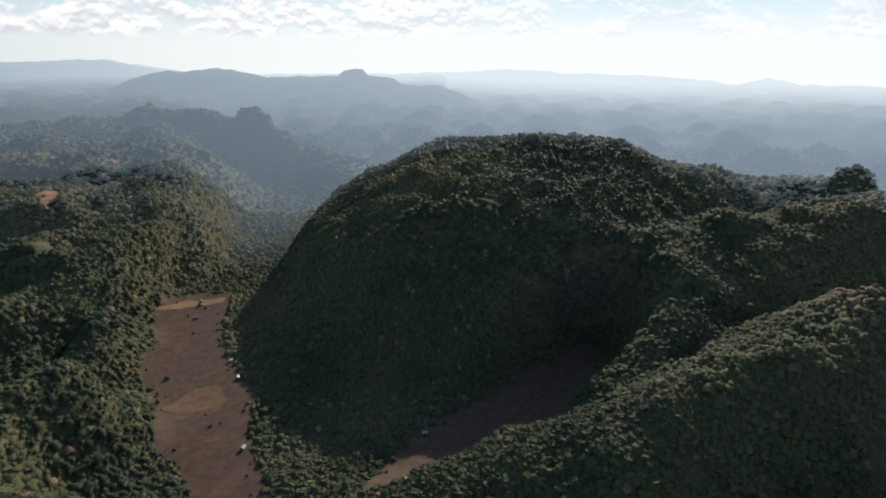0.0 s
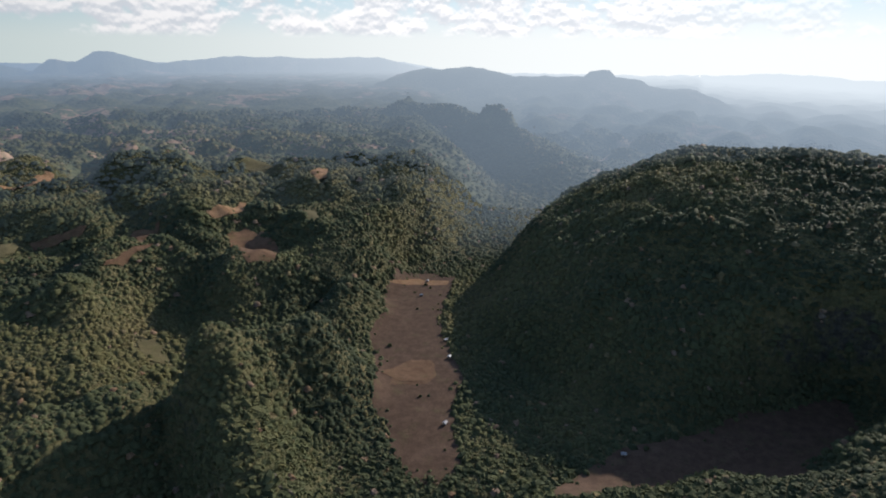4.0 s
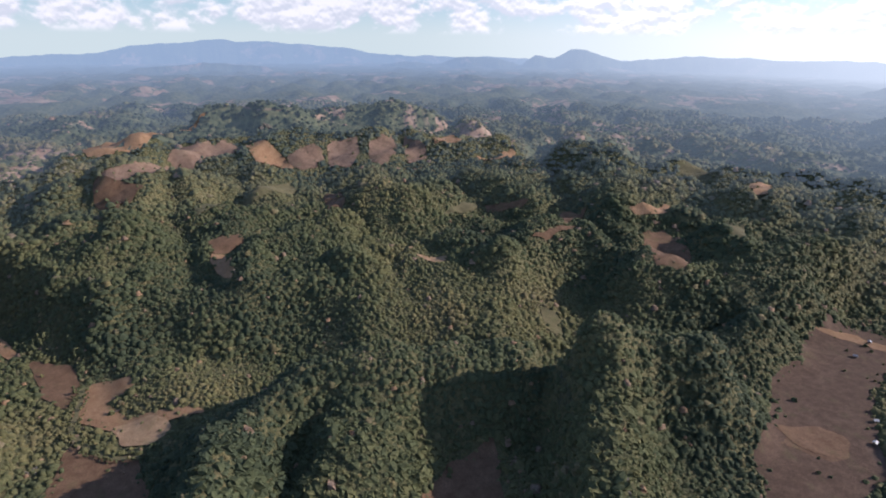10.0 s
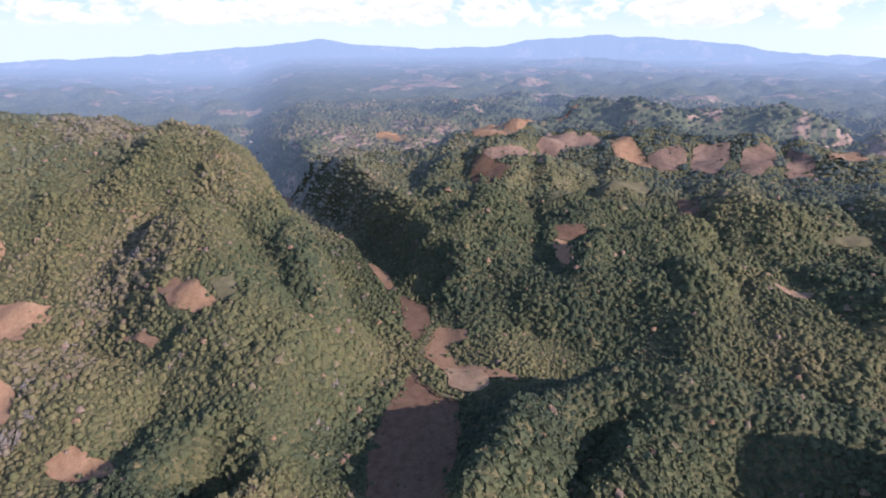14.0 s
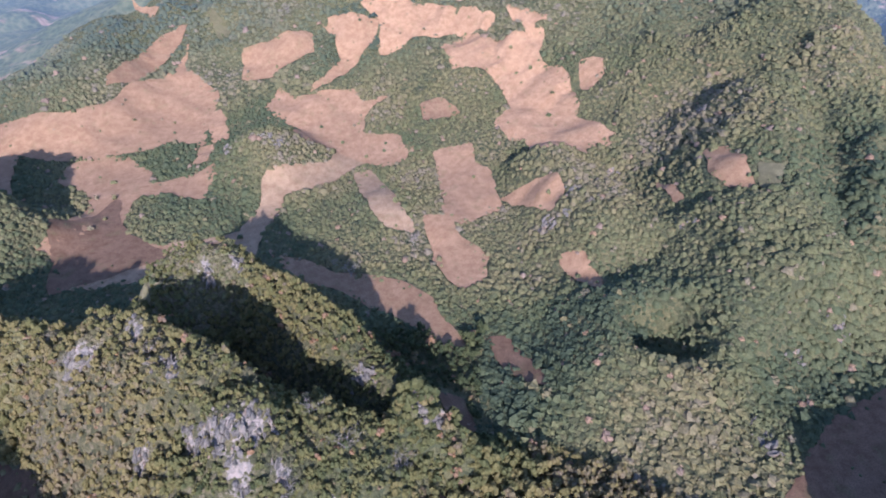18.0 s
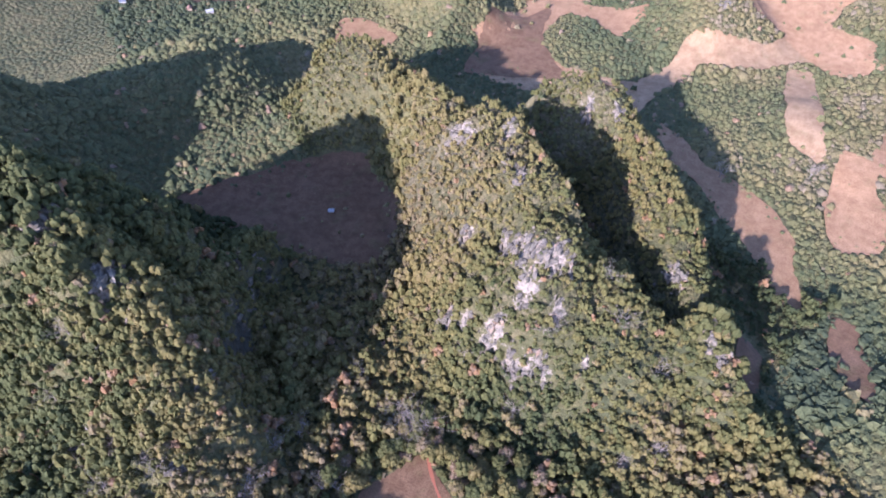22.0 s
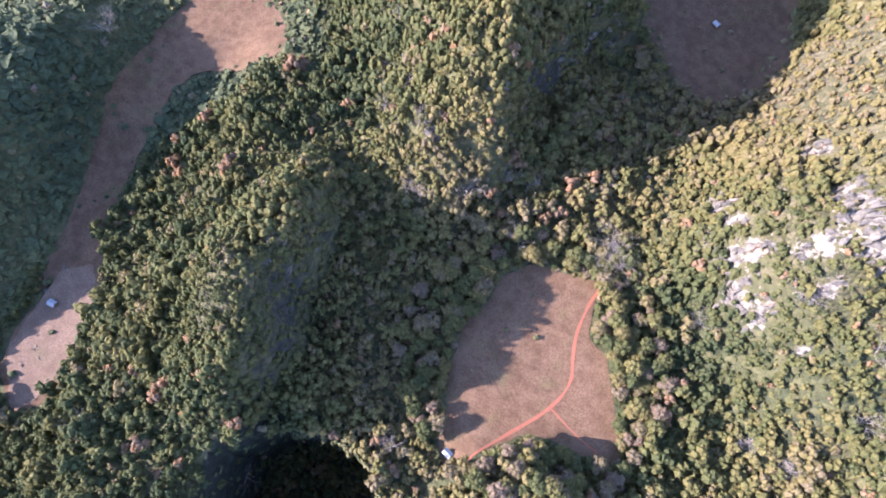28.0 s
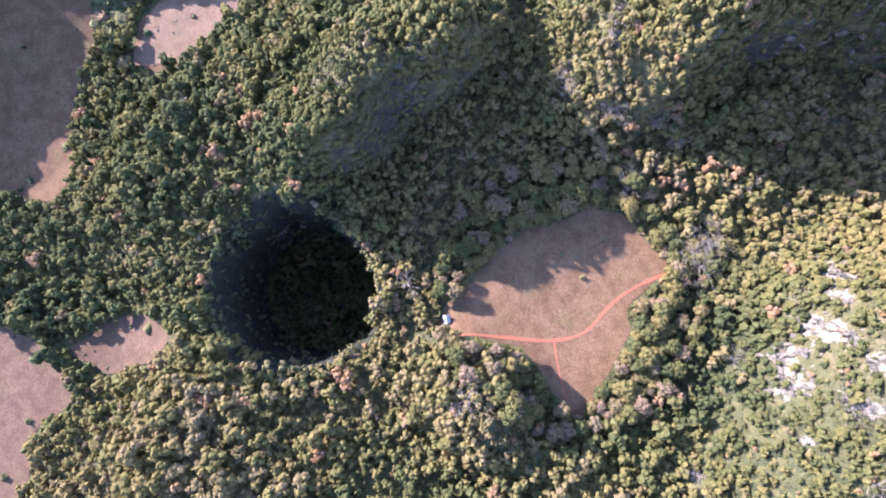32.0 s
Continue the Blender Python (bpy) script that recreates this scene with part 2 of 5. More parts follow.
    for x1, y1, x2, y2, w in FLATS:
        u, s = along(wx, wy, x1, y1, x2, y2)
        floor = np.minimum(floor, smooth(w * 0.45, w * 1.6, s))
    z = z * (0.04 + 0.96 * floor)
    z = z + (1.2 + 0.09 * np.minimum(z, 100)) * fbm(x, y, 38, 31) * (0.25 + 0.75 * floor)
    z = z + 0.22 * np.minimum(z, 90) * smooth(230, 420, d) * (1 - 0.5 * far) * (0.3 - np.abs(1.5 * fbm(x, y, 105, 37, 3))) * (1 - 0.6 * np.exp(-((np.minimum(yaw, 360 - yaw) - 5) / 22) ** 2))
    rough = scrubby(x, y, SCRUB + CRAGGY)
    z = z + rough * (13.0 * fbm(x, y, 34, 33, 3) + 8.0 * (0.5 - np.abs(2 * fbm(x, y, 24, 35, 2))))
    step = 11.0
    ledge = np.floor(z / step) * step + step * smooth(0.25, 0.75, z / step - np.floor(z / step))
    z = z + (ledge - z) * 0.5 * rough
    for hx, hy, r, depth, soft in HOLLOWS:
        s = np.hypot(x - hx, y - hy) * (1 + 0.22 * fbm(x, y, 26, 41) + 0.05 * fbm(x, y, 7, 43))
        z = z - depth * (1 - smooth(r - soft, r + soft, s))
    return z


# ---- materials ----
class Tree:
    """A small builder for a node material."""

    def __init__(self, name, rough=0.85):
        self.mat = bpy.data.materials.new(name)
        self.mat.use_nodes = True
        self.t = self.mat.node_tree
        self.bsdf = self.t.nodes["Principled BSDF"]
        self.out = self.t.nodes["Material Output"]
        self.bsdf.inputs["Roughness"].default_value = rough
        self.bsdf.inputs["Specular IOR Level"].default_value = 0.2
        self.place = self.node("ShaderNodeNewGeometry").outputs["Position"]

    def node(self, kind, **inputs):
        n = self.t.nodes.new(kind)
        for key, value in inputs.items():
            self.put(n.inputs[key.replace("_", " ")], value)
        return n

    def put(self, socket, value):
        if isinstance(value, bpy.types.NodeSocket):
            self.t.links.new(value, socket)
        else:
            socket.default_value = value

    def noise(self, size, detail=4.0, rough=0.6, warp=0.0):
        return self.node("ShaderNodeTexNoise", Vector=self.place, Scale=1.0 / size, Detail=detail, Roughness=rough, Distortion=warp).outputs["Fac"]

    def cells(self, size, out="Distance"):
        return self.node("ShaderNodeTexVoronoi", Vector=self.place, Scale=1.0 / size).outputs[out]

    def ramp(self, fac, *stops):
        n = self.node("ShaderNodeValToRGB", Fac=fac)
        e = n.color_ramp.elements
        while len(e) < len(stops):
            e.new(0.5)
        for i, (at_, c) in enumerate(stops):
            e[i].position, e[i].color = at_, (*c, 1) if len(c) == 3 else c
        return n.outputs[0]

    def step(self, fac, a, b):
        n = self.node("ShaderNodeMapRange", Value=fac)
        n.interpolation_type = "SMOOTHSTEP"
        n.inputs["From Min"].default_value, n.inputs["From Max"].default_value = a, b
        return n.outputs[0]

    def math(self, op, a, b=0.0):
        n = self.t.nodes.new("ShaderNodeMath")
        n.operation = op
        self.put(n.inputs[0], a)
        self.put(n.inputs[1], b)
        return n.outputs[0]

    def mix(self, fac, a, b, blend="MIX"):
        n = self.t.nodes.new("ShaderNodeMix")
        n.data_type, n.blend_type = "RGBA", blend
        for s, v in ((n.inputs["Factor"], fac), (n.inputs[6], a), (n.inputs[7], b)):
            if isinstance(v, tuple) and len(v) == 3:
                v = (*v, 1)
            self.put(s, v)
        return n.outputs[2]

    def bump(self, fac, depth, strength=0.6):
        n = self.node("ShaderNodeBump", Height=fac, Distance=depth, Strength=strength)
        self.t.links.new(n.outputs[0], self.bsdf.inputs["Normal"])

    def colour(self, c):
        self.put(self.bsdf.inputs["Base Color"], (*c, 1) if isinstance(c, tuple) and len(c) == 3 else c)
        return self

    def surface(self, shader):
        self.t.links.new(shader, self.out.inputs["Surface"])

    def attribute(self, name):
        n = self.node("ShaderNodeAttribute")
        n.attribute_name = name
        return n.outputs["Fac"]


SUN_FLAT = Vector((SUNWARD.x, SUNWARD.y, 0)).normalized()


def painted_haze(m, shader):
    """Haze painted as a glow over far surfaces: grows with distance, paler towards the sun's side."""
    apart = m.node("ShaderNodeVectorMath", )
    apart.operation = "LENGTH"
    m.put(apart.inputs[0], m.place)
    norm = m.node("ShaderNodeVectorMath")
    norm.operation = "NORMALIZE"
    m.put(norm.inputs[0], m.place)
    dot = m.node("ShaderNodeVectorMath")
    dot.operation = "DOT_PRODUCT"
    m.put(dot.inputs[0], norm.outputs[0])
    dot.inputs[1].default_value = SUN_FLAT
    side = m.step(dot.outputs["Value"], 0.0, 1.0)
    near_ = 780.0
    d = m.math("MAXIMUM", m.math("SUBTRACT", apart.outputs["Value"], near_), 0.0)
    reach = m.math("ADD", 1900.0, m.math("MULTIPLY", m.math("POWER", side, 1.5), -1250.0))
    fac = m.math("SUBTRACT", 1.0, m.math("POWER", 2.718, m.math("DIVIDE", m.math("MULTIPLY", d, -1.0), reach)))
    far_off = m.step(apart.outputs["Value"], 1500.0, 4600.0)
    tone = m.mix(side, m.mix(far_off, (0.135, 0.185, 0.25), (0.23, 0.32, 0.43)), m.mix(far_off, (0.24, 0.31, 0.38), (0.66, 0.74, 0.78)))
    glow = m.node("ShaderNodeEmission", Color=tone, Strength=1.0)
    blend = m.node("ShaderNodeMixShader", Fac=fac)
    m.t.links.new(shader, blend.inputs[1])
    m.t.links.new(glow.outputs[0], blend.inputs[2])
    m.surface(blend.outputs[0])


HILL_TONES = ((0.0, (0.05, 0.064, 0.038)), (0.25, (0.085, 0.096, 0.047)), (0.45, (0.13, 0.125, 0.057)), (0.62, (0.172, 0.145, 0.07)),
              (0.76, (0.2, 0.158, 0.125)), (0.88, (0.27, 0.168, 0.1)), (1.0, (0.31, 0.22, 0.075)))
VALLEY_TONES = ((0.0, (0.054, 0.068, 0.033)), (0.25, (0.098, 0.105, 0.043)), (0.45, (0.152, 0.138, 0.053)), (0.62, (0.2, 0.162, 0.066)),
                (0.76, (0.2, 0.152, 0.112)), (0.88, (0.29, 0.165, 0.085)), (1.0, (0.35, 0.245, 0.06)))


def leaf_material(name, tint_from, tones, through_light, veil=False):
    m = Tree(name, 0.7)
    geo = m.node("ShaderNodeNewGeometry")
    tint = m.attribute("tint") if tint_from == "mesh" else m.math("ADD", 0.2, m.math("MULTIPLY", m.node("ShaderNodeObjectInfo").outputs["Random"], 0.6))
    shade = m.math("ADD", tint, m.math("MULTIPLY", m.math("SUBTRACT", geo.outputs["Random Per Island"], 0.5), 0.1))
    c = m.ramp(shade, *tones)
    c = m.mix(0.5, c, m.ramp(m.noise(1.1, 3.0), (0.32, (0.35, 0.37, 0.35)), (0.68, (1.4, 1.38, 1.28))), "MULTIPLY")
    m.colour(c)
    m.bump(m.noise(1.1, 3.0, 0.6), 0.9, 0.6)
    leaf = m.node("ShaderNodeBsdfTranslucent", Color=c)
    both = m.node("ShaderNodeMixShader", Fac=through_light)
    m.bsdf.inputs["Specular IOR Level"].default_value = 0.06
    m.t.links.new(m.bsdf.outputs[0], both.inputs[1])
    m.t.links.new(leaf.outputs[0], both.inputs[2])
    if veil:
        painted_haze(m, both.outputs[0])
    else:
        m.surface(both.outputs[0])
    return m.mat


def undergrowth(m, size, spread, *stops):
    """Low growth as uneven clumps: a tone for each clump, and its height for the relief."""
    drift = m.node("ShaderNodeVectorMath")
    drift.operation = "ADD"
    m.put(drift.inputs[0], m.place)
    m.put(drift.inputs[1], m.node("ShaderNodeTexNoise", Vector=m.place, Scale=0.6 / size, Detail=3.0).outputs["Color"])
    clump = m.node("ShaderNodeTexVoronoi", Vector=drift.outputs[0], Scale=1.0 / size)
    pick_ = m.node("ShaderNodeSeparateColor", Color=clump.outputs["Color"]).outputs[0]
    tone = m.math("ADD", m.math("MULTIPLY", m.noise(110.0, 3.0), 0.7), m.math("MULTIPLY", m.math("SUBTRACT", pick_, 0.4), spread))
    return m.ramp(tone, *stops), clump.outputs["Distance"]


def ground_material():
    """Forest undergrowth, dry scrub, and limestone where it is steep or bare; shade is painted on cliffs and in the
    sinkhole.
    """
    m = Tree("forest_floor_and_limestone", 0.95)
    floor, low = undergrowth(m, 4.4, 0.3, (0.15, (0.048, 0.054, 0.026)), (0.35, (0.082, 0.08, 0.036)), (0.55, (0.12, 0.106, 0.048)), (0.75, (0.155, 0.128, 0.07)))
    scrub_, fine = undergrowth(m, 2.3, 0.5, (0.1, (0.046, 0.047, 0.022)), (0.35, (0.078, 0.072, 0.033)), (0.55, (0.112, 0.097, 0.048)), (0.8, (0.165, 0.136, 0.09)))
    dry = m.step(m.math("ADD", m.attribute("dry"), m.math("MULTIPLY", m.math("SUBTRACT", m.noise(9.0, 4.0), 0.5), 0.6)), 0.25, 0.6)
    floor = m.mix(dry, floor, scrub_)
    grain = m.noise(1.0, 5.0, 0.7)
    floor = m.mix(0.5, floor, m.ramp(grain, (0.32, (0.35, 0.35, 0.35)), (0.68, (1.35, 1.35, 1.3))), "MULTIPLY")
    pale = m.ramp(m.noise(4.0, 8.0, 0.7), (0.28, (0.075, 0.07, 0.063)), (0.42, (0.15, 0.132, 0.112)), (0.58, (0.27, 0.222, 0.178)), (0.8, (0.31, 0.22, 0.165)))
    # steep rock painted near black, so that shaded cliffs look dark
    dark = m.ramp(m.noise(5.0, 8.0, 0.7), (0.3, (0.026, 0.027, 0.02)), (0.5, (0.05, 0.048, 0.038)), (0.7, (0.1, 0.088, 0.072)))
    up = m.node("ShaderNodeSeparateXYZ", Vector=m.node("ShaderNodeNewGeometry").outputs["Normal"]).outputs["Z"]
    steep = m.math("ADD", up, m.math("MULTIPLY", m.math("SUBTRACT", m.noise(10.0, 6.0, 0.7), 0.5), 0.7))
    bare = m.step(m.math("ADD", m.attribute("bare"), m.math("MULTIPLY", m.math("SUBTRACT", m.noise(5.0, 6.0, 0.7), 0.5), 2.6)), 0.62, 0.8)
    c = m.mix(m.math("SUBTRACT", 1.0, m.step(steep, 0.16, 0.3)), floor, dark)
    c = m.mix(bare, c, pale)
    # near-black tone painted inside the sinkhole in place of its deep shade
    hole_tone = m.ramp(m.noise(3.5, 8.0, 0.7), (0.3, (0.016, 0.016, 0.014)), (0.55, (0.034, 0.036, 0.024)), (0.75, (0.06, 0.058, 0.046)))
    m.colour(m.mix(m.attribute("hole_shade"), c, hole_tone))
    relief = m.mix(dry, m.math("MULTIPLY", low, -2.6), m.math("MULTIPLY", fine, -1.6))
    m.bump(m.math("ADD", relief, m.math("MULTIPLY", m.noise(1.4, 6.0, 0.7), 1.3)), 1.0, 1.0)
    return m.mat


def distance_material():
    m = Tree("distant_wooded_hills", 0.95)
    wood = m.ramp(m.math("ADD", m.math("MULTIPLY", m.noise(60.0, 8.0, 0.65), 0.6), m.math("MULTIPLY", m.cells(11.0), 0.5)),
                  (0.3, (0.04, 0.05, 0.026)), (0.55, (0.075, 0.085, 0.04)), (0.75, (0.12, 0.115, 0.055)))
    soil = m.ramp(m.noise(30.0, 5.0), (0.35, (0.2, 0.12, 0.075)), (0.65, (0.33, 0.23, 0.15)))
    bare = m.math("MULTIPLY", m.step(m.noise(240.0, 4.0, 0.55, 0.6), 0.56, 0.6), m.step(m.noise(70.0, 3.0, 0.5, 1.0), 0.45, 0.5))
    m.colour(m.mix(bare, wood, soil))
    m.bump(m.cells(9.0), -3.0, 0.6)
    painted_haze(m, m.bsdf.outputs[0])
    return m.mat


def soil_material(name, dark, light, green=0.25, rows=3.0):
    """Worked soil with stubble rows, paler scraped patches and a little regrowth."""
    m = Tree(name, 0.95)
    rnd = m.node("ShaderNodeObjectInfo").outputs["Random"]
    base = m.mix(m.step(m.noise(7.0, 8.0, 0.65), 0.32, 0.68), dark, light)
    base = m.mix(m.math("MULTIPLY", m.step(m.noise(26.0, 4.0, 0.5, 0.8), 0.5, 0.75), 0.3), base, tuple(min(1.0, c * 1.35 + 0.02) for c in light))
    base = m.mix(m.math("MULTIPLY", m.step(m.noise(17.0, 6.0, 0.65), 0.52, 0.7), green), base, (0.10, 0.11, 0.035))
    wave = m.node("ShaderNodeTexWave", Vector=m.place, Scale=1.0 / rows, Distortion=5.0, Detail=2.0)
    wave.inputs["Detail Scale"].default_value = 0.4
    speck = m.step(m.noise(0.9, 4.0, 0.7), 0.42, 0.62)
    base = m.mix(m.math("MULTIPLY", wave.outputs["Fac"], 0.22), base, tuple(c * 0.5 for c in dark))
    base = m.mix(m.math("MULTIPLY", speck, 0.5), base, tuple(c * 0.45 for c in dark))
    tone = m.node("ShaderNodeHueSaturation", Color=base, Value=m.math("ADD", 0.85, m.math("MULTIPLY", rnd, 0.3)))
    m.colour(tone.outputs[0])
    m.bump(m.noise(0.8, 5.0, 0.7), 0.3, 0.7)
    return m.mat


def plain_material(name, c, rough=0.8, vary=0.3, size=3.0):
    m = Tree(name, rough)
    m.colour(m.mix(m.math("MULTIPLY", m.noise(size, 6.0), vary), c, tuple(v * 0.4 for v in c)))
    return m.mat


def rock_material():
    m = Tree("weathered_limestone", 0.9)
    c = m.ramp(m.noise(3.0, 9.0, 0.7), (0.3, (0.05, 0.047, 0.042)), (0.46, (0.11, 0.097, 0.08)), (0.66, (0.215, 0.178, 0.138)))
    c = m.mix(m.math("MULTIPLY", m.step(m.noise(6.0, 4.0, 0.6, 0.5), 0.56, 0.7), 0.6), c, (0.36, 0.22, 0.14))
    m.colour(m.mix(m.math("MULTIPLY", m.step(m.noise(1.5, 5.0), 0.55, 0.66), 0.6), c, (0.06, 0.07, 0.03)))
    m.bump(m.noise(1.2, 8.0, 0.75), 0.8, 0.9)
    return m.mat


LEAF = leaf_material("hill_forest_leaves", "mesh", HILL_TONES, 0.2)
LEAF_NEAR = leaf_material("valley_forest_leaves", "mesh", VALLEY_TONES, 0.4)
LEAF_ONE = leaf_material("tree_leaves", "object", VALLEY_TONES, 0.4)
# the far leaves carry the haze glow in their material
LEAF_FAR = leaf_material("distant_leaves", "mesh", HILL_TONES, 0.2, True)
BARK = plain_material("bark", (0.16, 0.12, 0.085), 0.9)
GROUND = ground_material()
DISTANCE = distance_material()
ROCK = rock_material()
RED_SOIL = soil_material("red_worked_soil", (0.1, 0.056, 0.03), (0.16, 0.096, 0.055), 0.3)
# darker copy of the red soil, painting in shade and backlight on some fields
DIMMED_SOIL = soil_material("dimmed_brown_soil", (0.075, 0.046, 0.029), (0.122, 0.076, 0.049), 0.25)
TAN_SOIL = soil_material("dry_stubble_soil", (0.232, 0.131, 0.068), (0.318, 0.193, 0.104), 0.22)
PALE_SOIL = soil_material("pale_scraped_soil", (0.25, 0.155, 0.084), (0.35, 0.235, 0.132), 0.25)
STUBBLE = soil_material("brown_stubble", (0.15, 0.095, 0.063), (0.225, 0.148, 0.098), 0.25)
FALLOW = soil_material("grassy_fallow", (0.105, 0.092, 0.044), (0.155, 0.132, 0.066), 0.5)
TRACK = plain_material("red_earth_track", (0.29, 0.105, 0.06), 0.95, 0.5, 2.0)


# ---- open fields, by their outlines in plan ----
FIELD_OUTLINES = []
FIELDS = []


def field(soil, *outline):
    """Notes an open field: its soil and its outline in plan, metres."""
    FIELD_OUTLINES.append(list(outline))
    FIELDS.append((soil, list(outline)))


field(RED_SOIL, (65, -70), (66, -86), (54, -97), (43, -113), (30, -103), (19, -94), (10, -97), (-9, -92), (-25, -83), (-38, -79), (-30, -68), (-18, -55), (-8, -44), (-7, -17), (-5, -4), (4, -4), (16, -14), (34, -25), (48, -38), (57, -54))
field(DIMMED_SOIL, (-47, 179), (-32, 162), (-26, 143), (-34, 126), (-47, 134), (-57, 156), (-54, 172))
field(DIMMED_SOIL, (-46, 257), (-46, 217), (-50, 199), (-62, 184), (-75, 172), (-88, 189), (-124, 185), (-143, 184), (-150, 228))
field(RED_SOIL, (105, 182), (127, 184), (143, 175), (153, 159), (167, 145), (186, 126), (171, 123), (145, 132), (114, 150), (102, 168))
field(RED_SOIL, (319, 25), (306, -5), (280, -15), (241, -7), (247, 18), (259, 41), (255, 60), (232, 74), (238, 93), (253, 98), (282, 71), (307, 43))
field(RED_SOIL, (251, 98), (231, 80), (198, 108), (173, 130), (159, 157), (176, 150), (204, 128), (230, 112))
field(RED_SOIL, (131, 252), (142, 214), (109, 208), (71, 211), (41, 200), (25, 208), (26, 234), (25, 260), (117, 278))
field(RED_SOIL, (221, -302), (191, -319), (160, -323), (123, -287), (114, -265), (112, -231), (128, -222), (174, -223), (252, -234), (277, -243), (250, -270))
field(TAN_SOIL, (271, -532), (243, -539), (199, -513), (242, -417), (213, -353), (253, -468))
field(RED_SOIL, (117, -565), (97, -578), (64, -623), (62, -552), (24, -491), (45, -490), (78, -481), (101, -479), (122, -477))
field(RED_SOIL, (-113, -231), (-128, -229), (-126, -201), (-105, -182))
field(RED_SOIL, (-395, -106), (-450, -99), (-427, -77), (-416, -52), (-370, -45), (-321, -45), (-256, -38), (-241, -77), (-297, -95), (-335, -107))
field(RED_SOIL, (-609, -145), (-580, -108), (-542, -98), (-506, -107), (-536, -126))
field(TAN_SOIL, (-540, -84), (-523, -53), (-509, -54), (-495, -72), (-471, -59), (-467, -37), (-456, -9), (-446, -1), (-451, -37), (-461, -73), (-490, -99), (-528, -94))
field(PALE_SOIL, (-463, -69), (-461, -37), (-437, -26), (-426, -40), (-433, -60))
field(TAN_SOIL, (-698, -213), (-672, -178), (-627, -158), (-621, -166), (-673, -196))
field(TAN_SOIL, (-1002, -468), (-945, -414), (-919, -418))
field(DIMMED_SOIL, (-330, 629), (-299, 659), (-259, 659), (-250, 616), (-234, 541), (-199, 487), (-167, 442), (-161, 405), (-143, 363), (-127, 339), (-129, 319), (-150, 307), (-176, 324), (-197, 357), (-218, 369), (-250, 433), (-286, 481), (-292, 532), (-309, 550))
field(RED_SOIL, (-227, 402), (-217, 457), (-197, 453), (-189, 419), (-212, 409))
field(DIMMED_SOIL, (-54, 321), (-34, 364), (-9, 403), (40, 437), (74, 475), (152, 537), (159, 479), (98, 392), (70, 380), (36, 384), (17, 353), (-16, 341), (-35, 323))
field(DIMMED_SOIL, (485, -538), (438, -523), (397, -540), (390, -608), (399, -642), (596, -684), (552, -579))
field(RED_SOIL, (576, -590), (580, -625), (539, -588), (495, -514), (514, -498))
field(RED_SOIL, (-289, 128), (-307, 157), (-313, 194), (-307, 195), (-256, 172), (-276, 120))
field(TAN_SOIL, (59, -850), (-11, -958), (-64, -979), (-56, -959), (-5, -899), (26, -859))
field(TAN_SOIL, (216, -835), (179, -831), (138, -810), (97, -804), (56, -815), (30, -857), (-21, -883), (-54, -939), (-41, -896), (-71, -821), (-43, -757), (-32, -709), (0, -738), (26, -727), (68, -726), (103, -729), (160, -762), (158, -581))
field(TAN_SOIL, (-125, -893), (-167, -892), (-223, -877), (-210, -834), (-164, -834), (-156, -822), (-112, -835))
field(TAN_SOIL, (-243, -883), (-297, -860), (-318, -847), (-299, -823), (-255, -795), (-220, -769), (-183, -767), (-241, -804), (-251, -844))
field(TAN_SOIL, (-305, -878), (-342, -879), (-401, -845), (-426, -817), (-454, -752), (-446, -738), (-431, -756), (-397, -780), (-361, -800), (-325, -796), (-299, -801), (-326, -844))
field(TAN_SOIL, (-471, -741), (-504, -690), (-503, -679), (-482, -688), (-491, -668), (-464, -646), (-474, -594), (-457, -552), (-438, -521), (-439, -494), (-437, -454), (-427, -447), (-410, -456), (-396, -444), (-341, -451), (-370, -523), (-360, -544), (-364, -583), (-394, -593), (-405, -644), (-397, -678), (-370, -693), (-375, -718), (-376, -748), (-424, -760), (-446, -702), (-470, -684), (-474, -699), (-469, -727))
field(TAN_SOIL, (-119, -749), (-154, -793), (-163, -759), (-205, -754), (-238, -744), (-238, -713), (-278, -713), (-233, -691), (-214, -650), (-252, -630), (-242, -575), (-212, -571), (-193, -592), (-179, -614), (-158, -629), (-132, -625), (-139, -716))
field(TAN_SOIL, (-271, -566), (-318, -557), (-302, -517), (-308, -496), (-288, -446), (-282, -426), (-228, -417), (-216, -422), (-234, -463), (-257, -521))
field(TAN_SOIL, (-285, -436), (-305, -423), (-326, -403), (-317, -378), (-298, -367), (-292, -398))
field(TAN_SOIL, (-199, -438), (-226, -430), (-218, -399), (-223, -388), (-227, -360), (-211, -340), (-190, -335), (-181, -348), (-183, -378), (-192, -412))
field(PALE_SOIL, (-172, -566), (-195, -564), (-189, -479), (-184, -423), (-161, -443), (-159, -474))
field(PALE_SOIL, (-78, -579), (-111, -581), (-149, -594), (-177, -628), (-248, -589), (-241, -574), (-190, -586), (-136, -552), (-89, -546), (-69, -509), (-55, -494), (-9, -356), (29, -461), (76, -468), (99, -476), (93, -490), (57, -501), (23, -515), (-16, -507), (-36, -508), (-63, -538))
field(TAN_SOIL, (76, -723), (45, -706), (30, -668), (30, -639), (-31, -648), (-33, -621), (-10, -581), (20, -613), (49, -615), (62, -567), (63, -547), (42, -524), (24, -510), (57, -501), (93, -482), (99, -477), (97, -528), (129, -538), (115, -550), (99, -550), (111, -556), (89, -623), (92, -648), (120, -683), (112, -716))
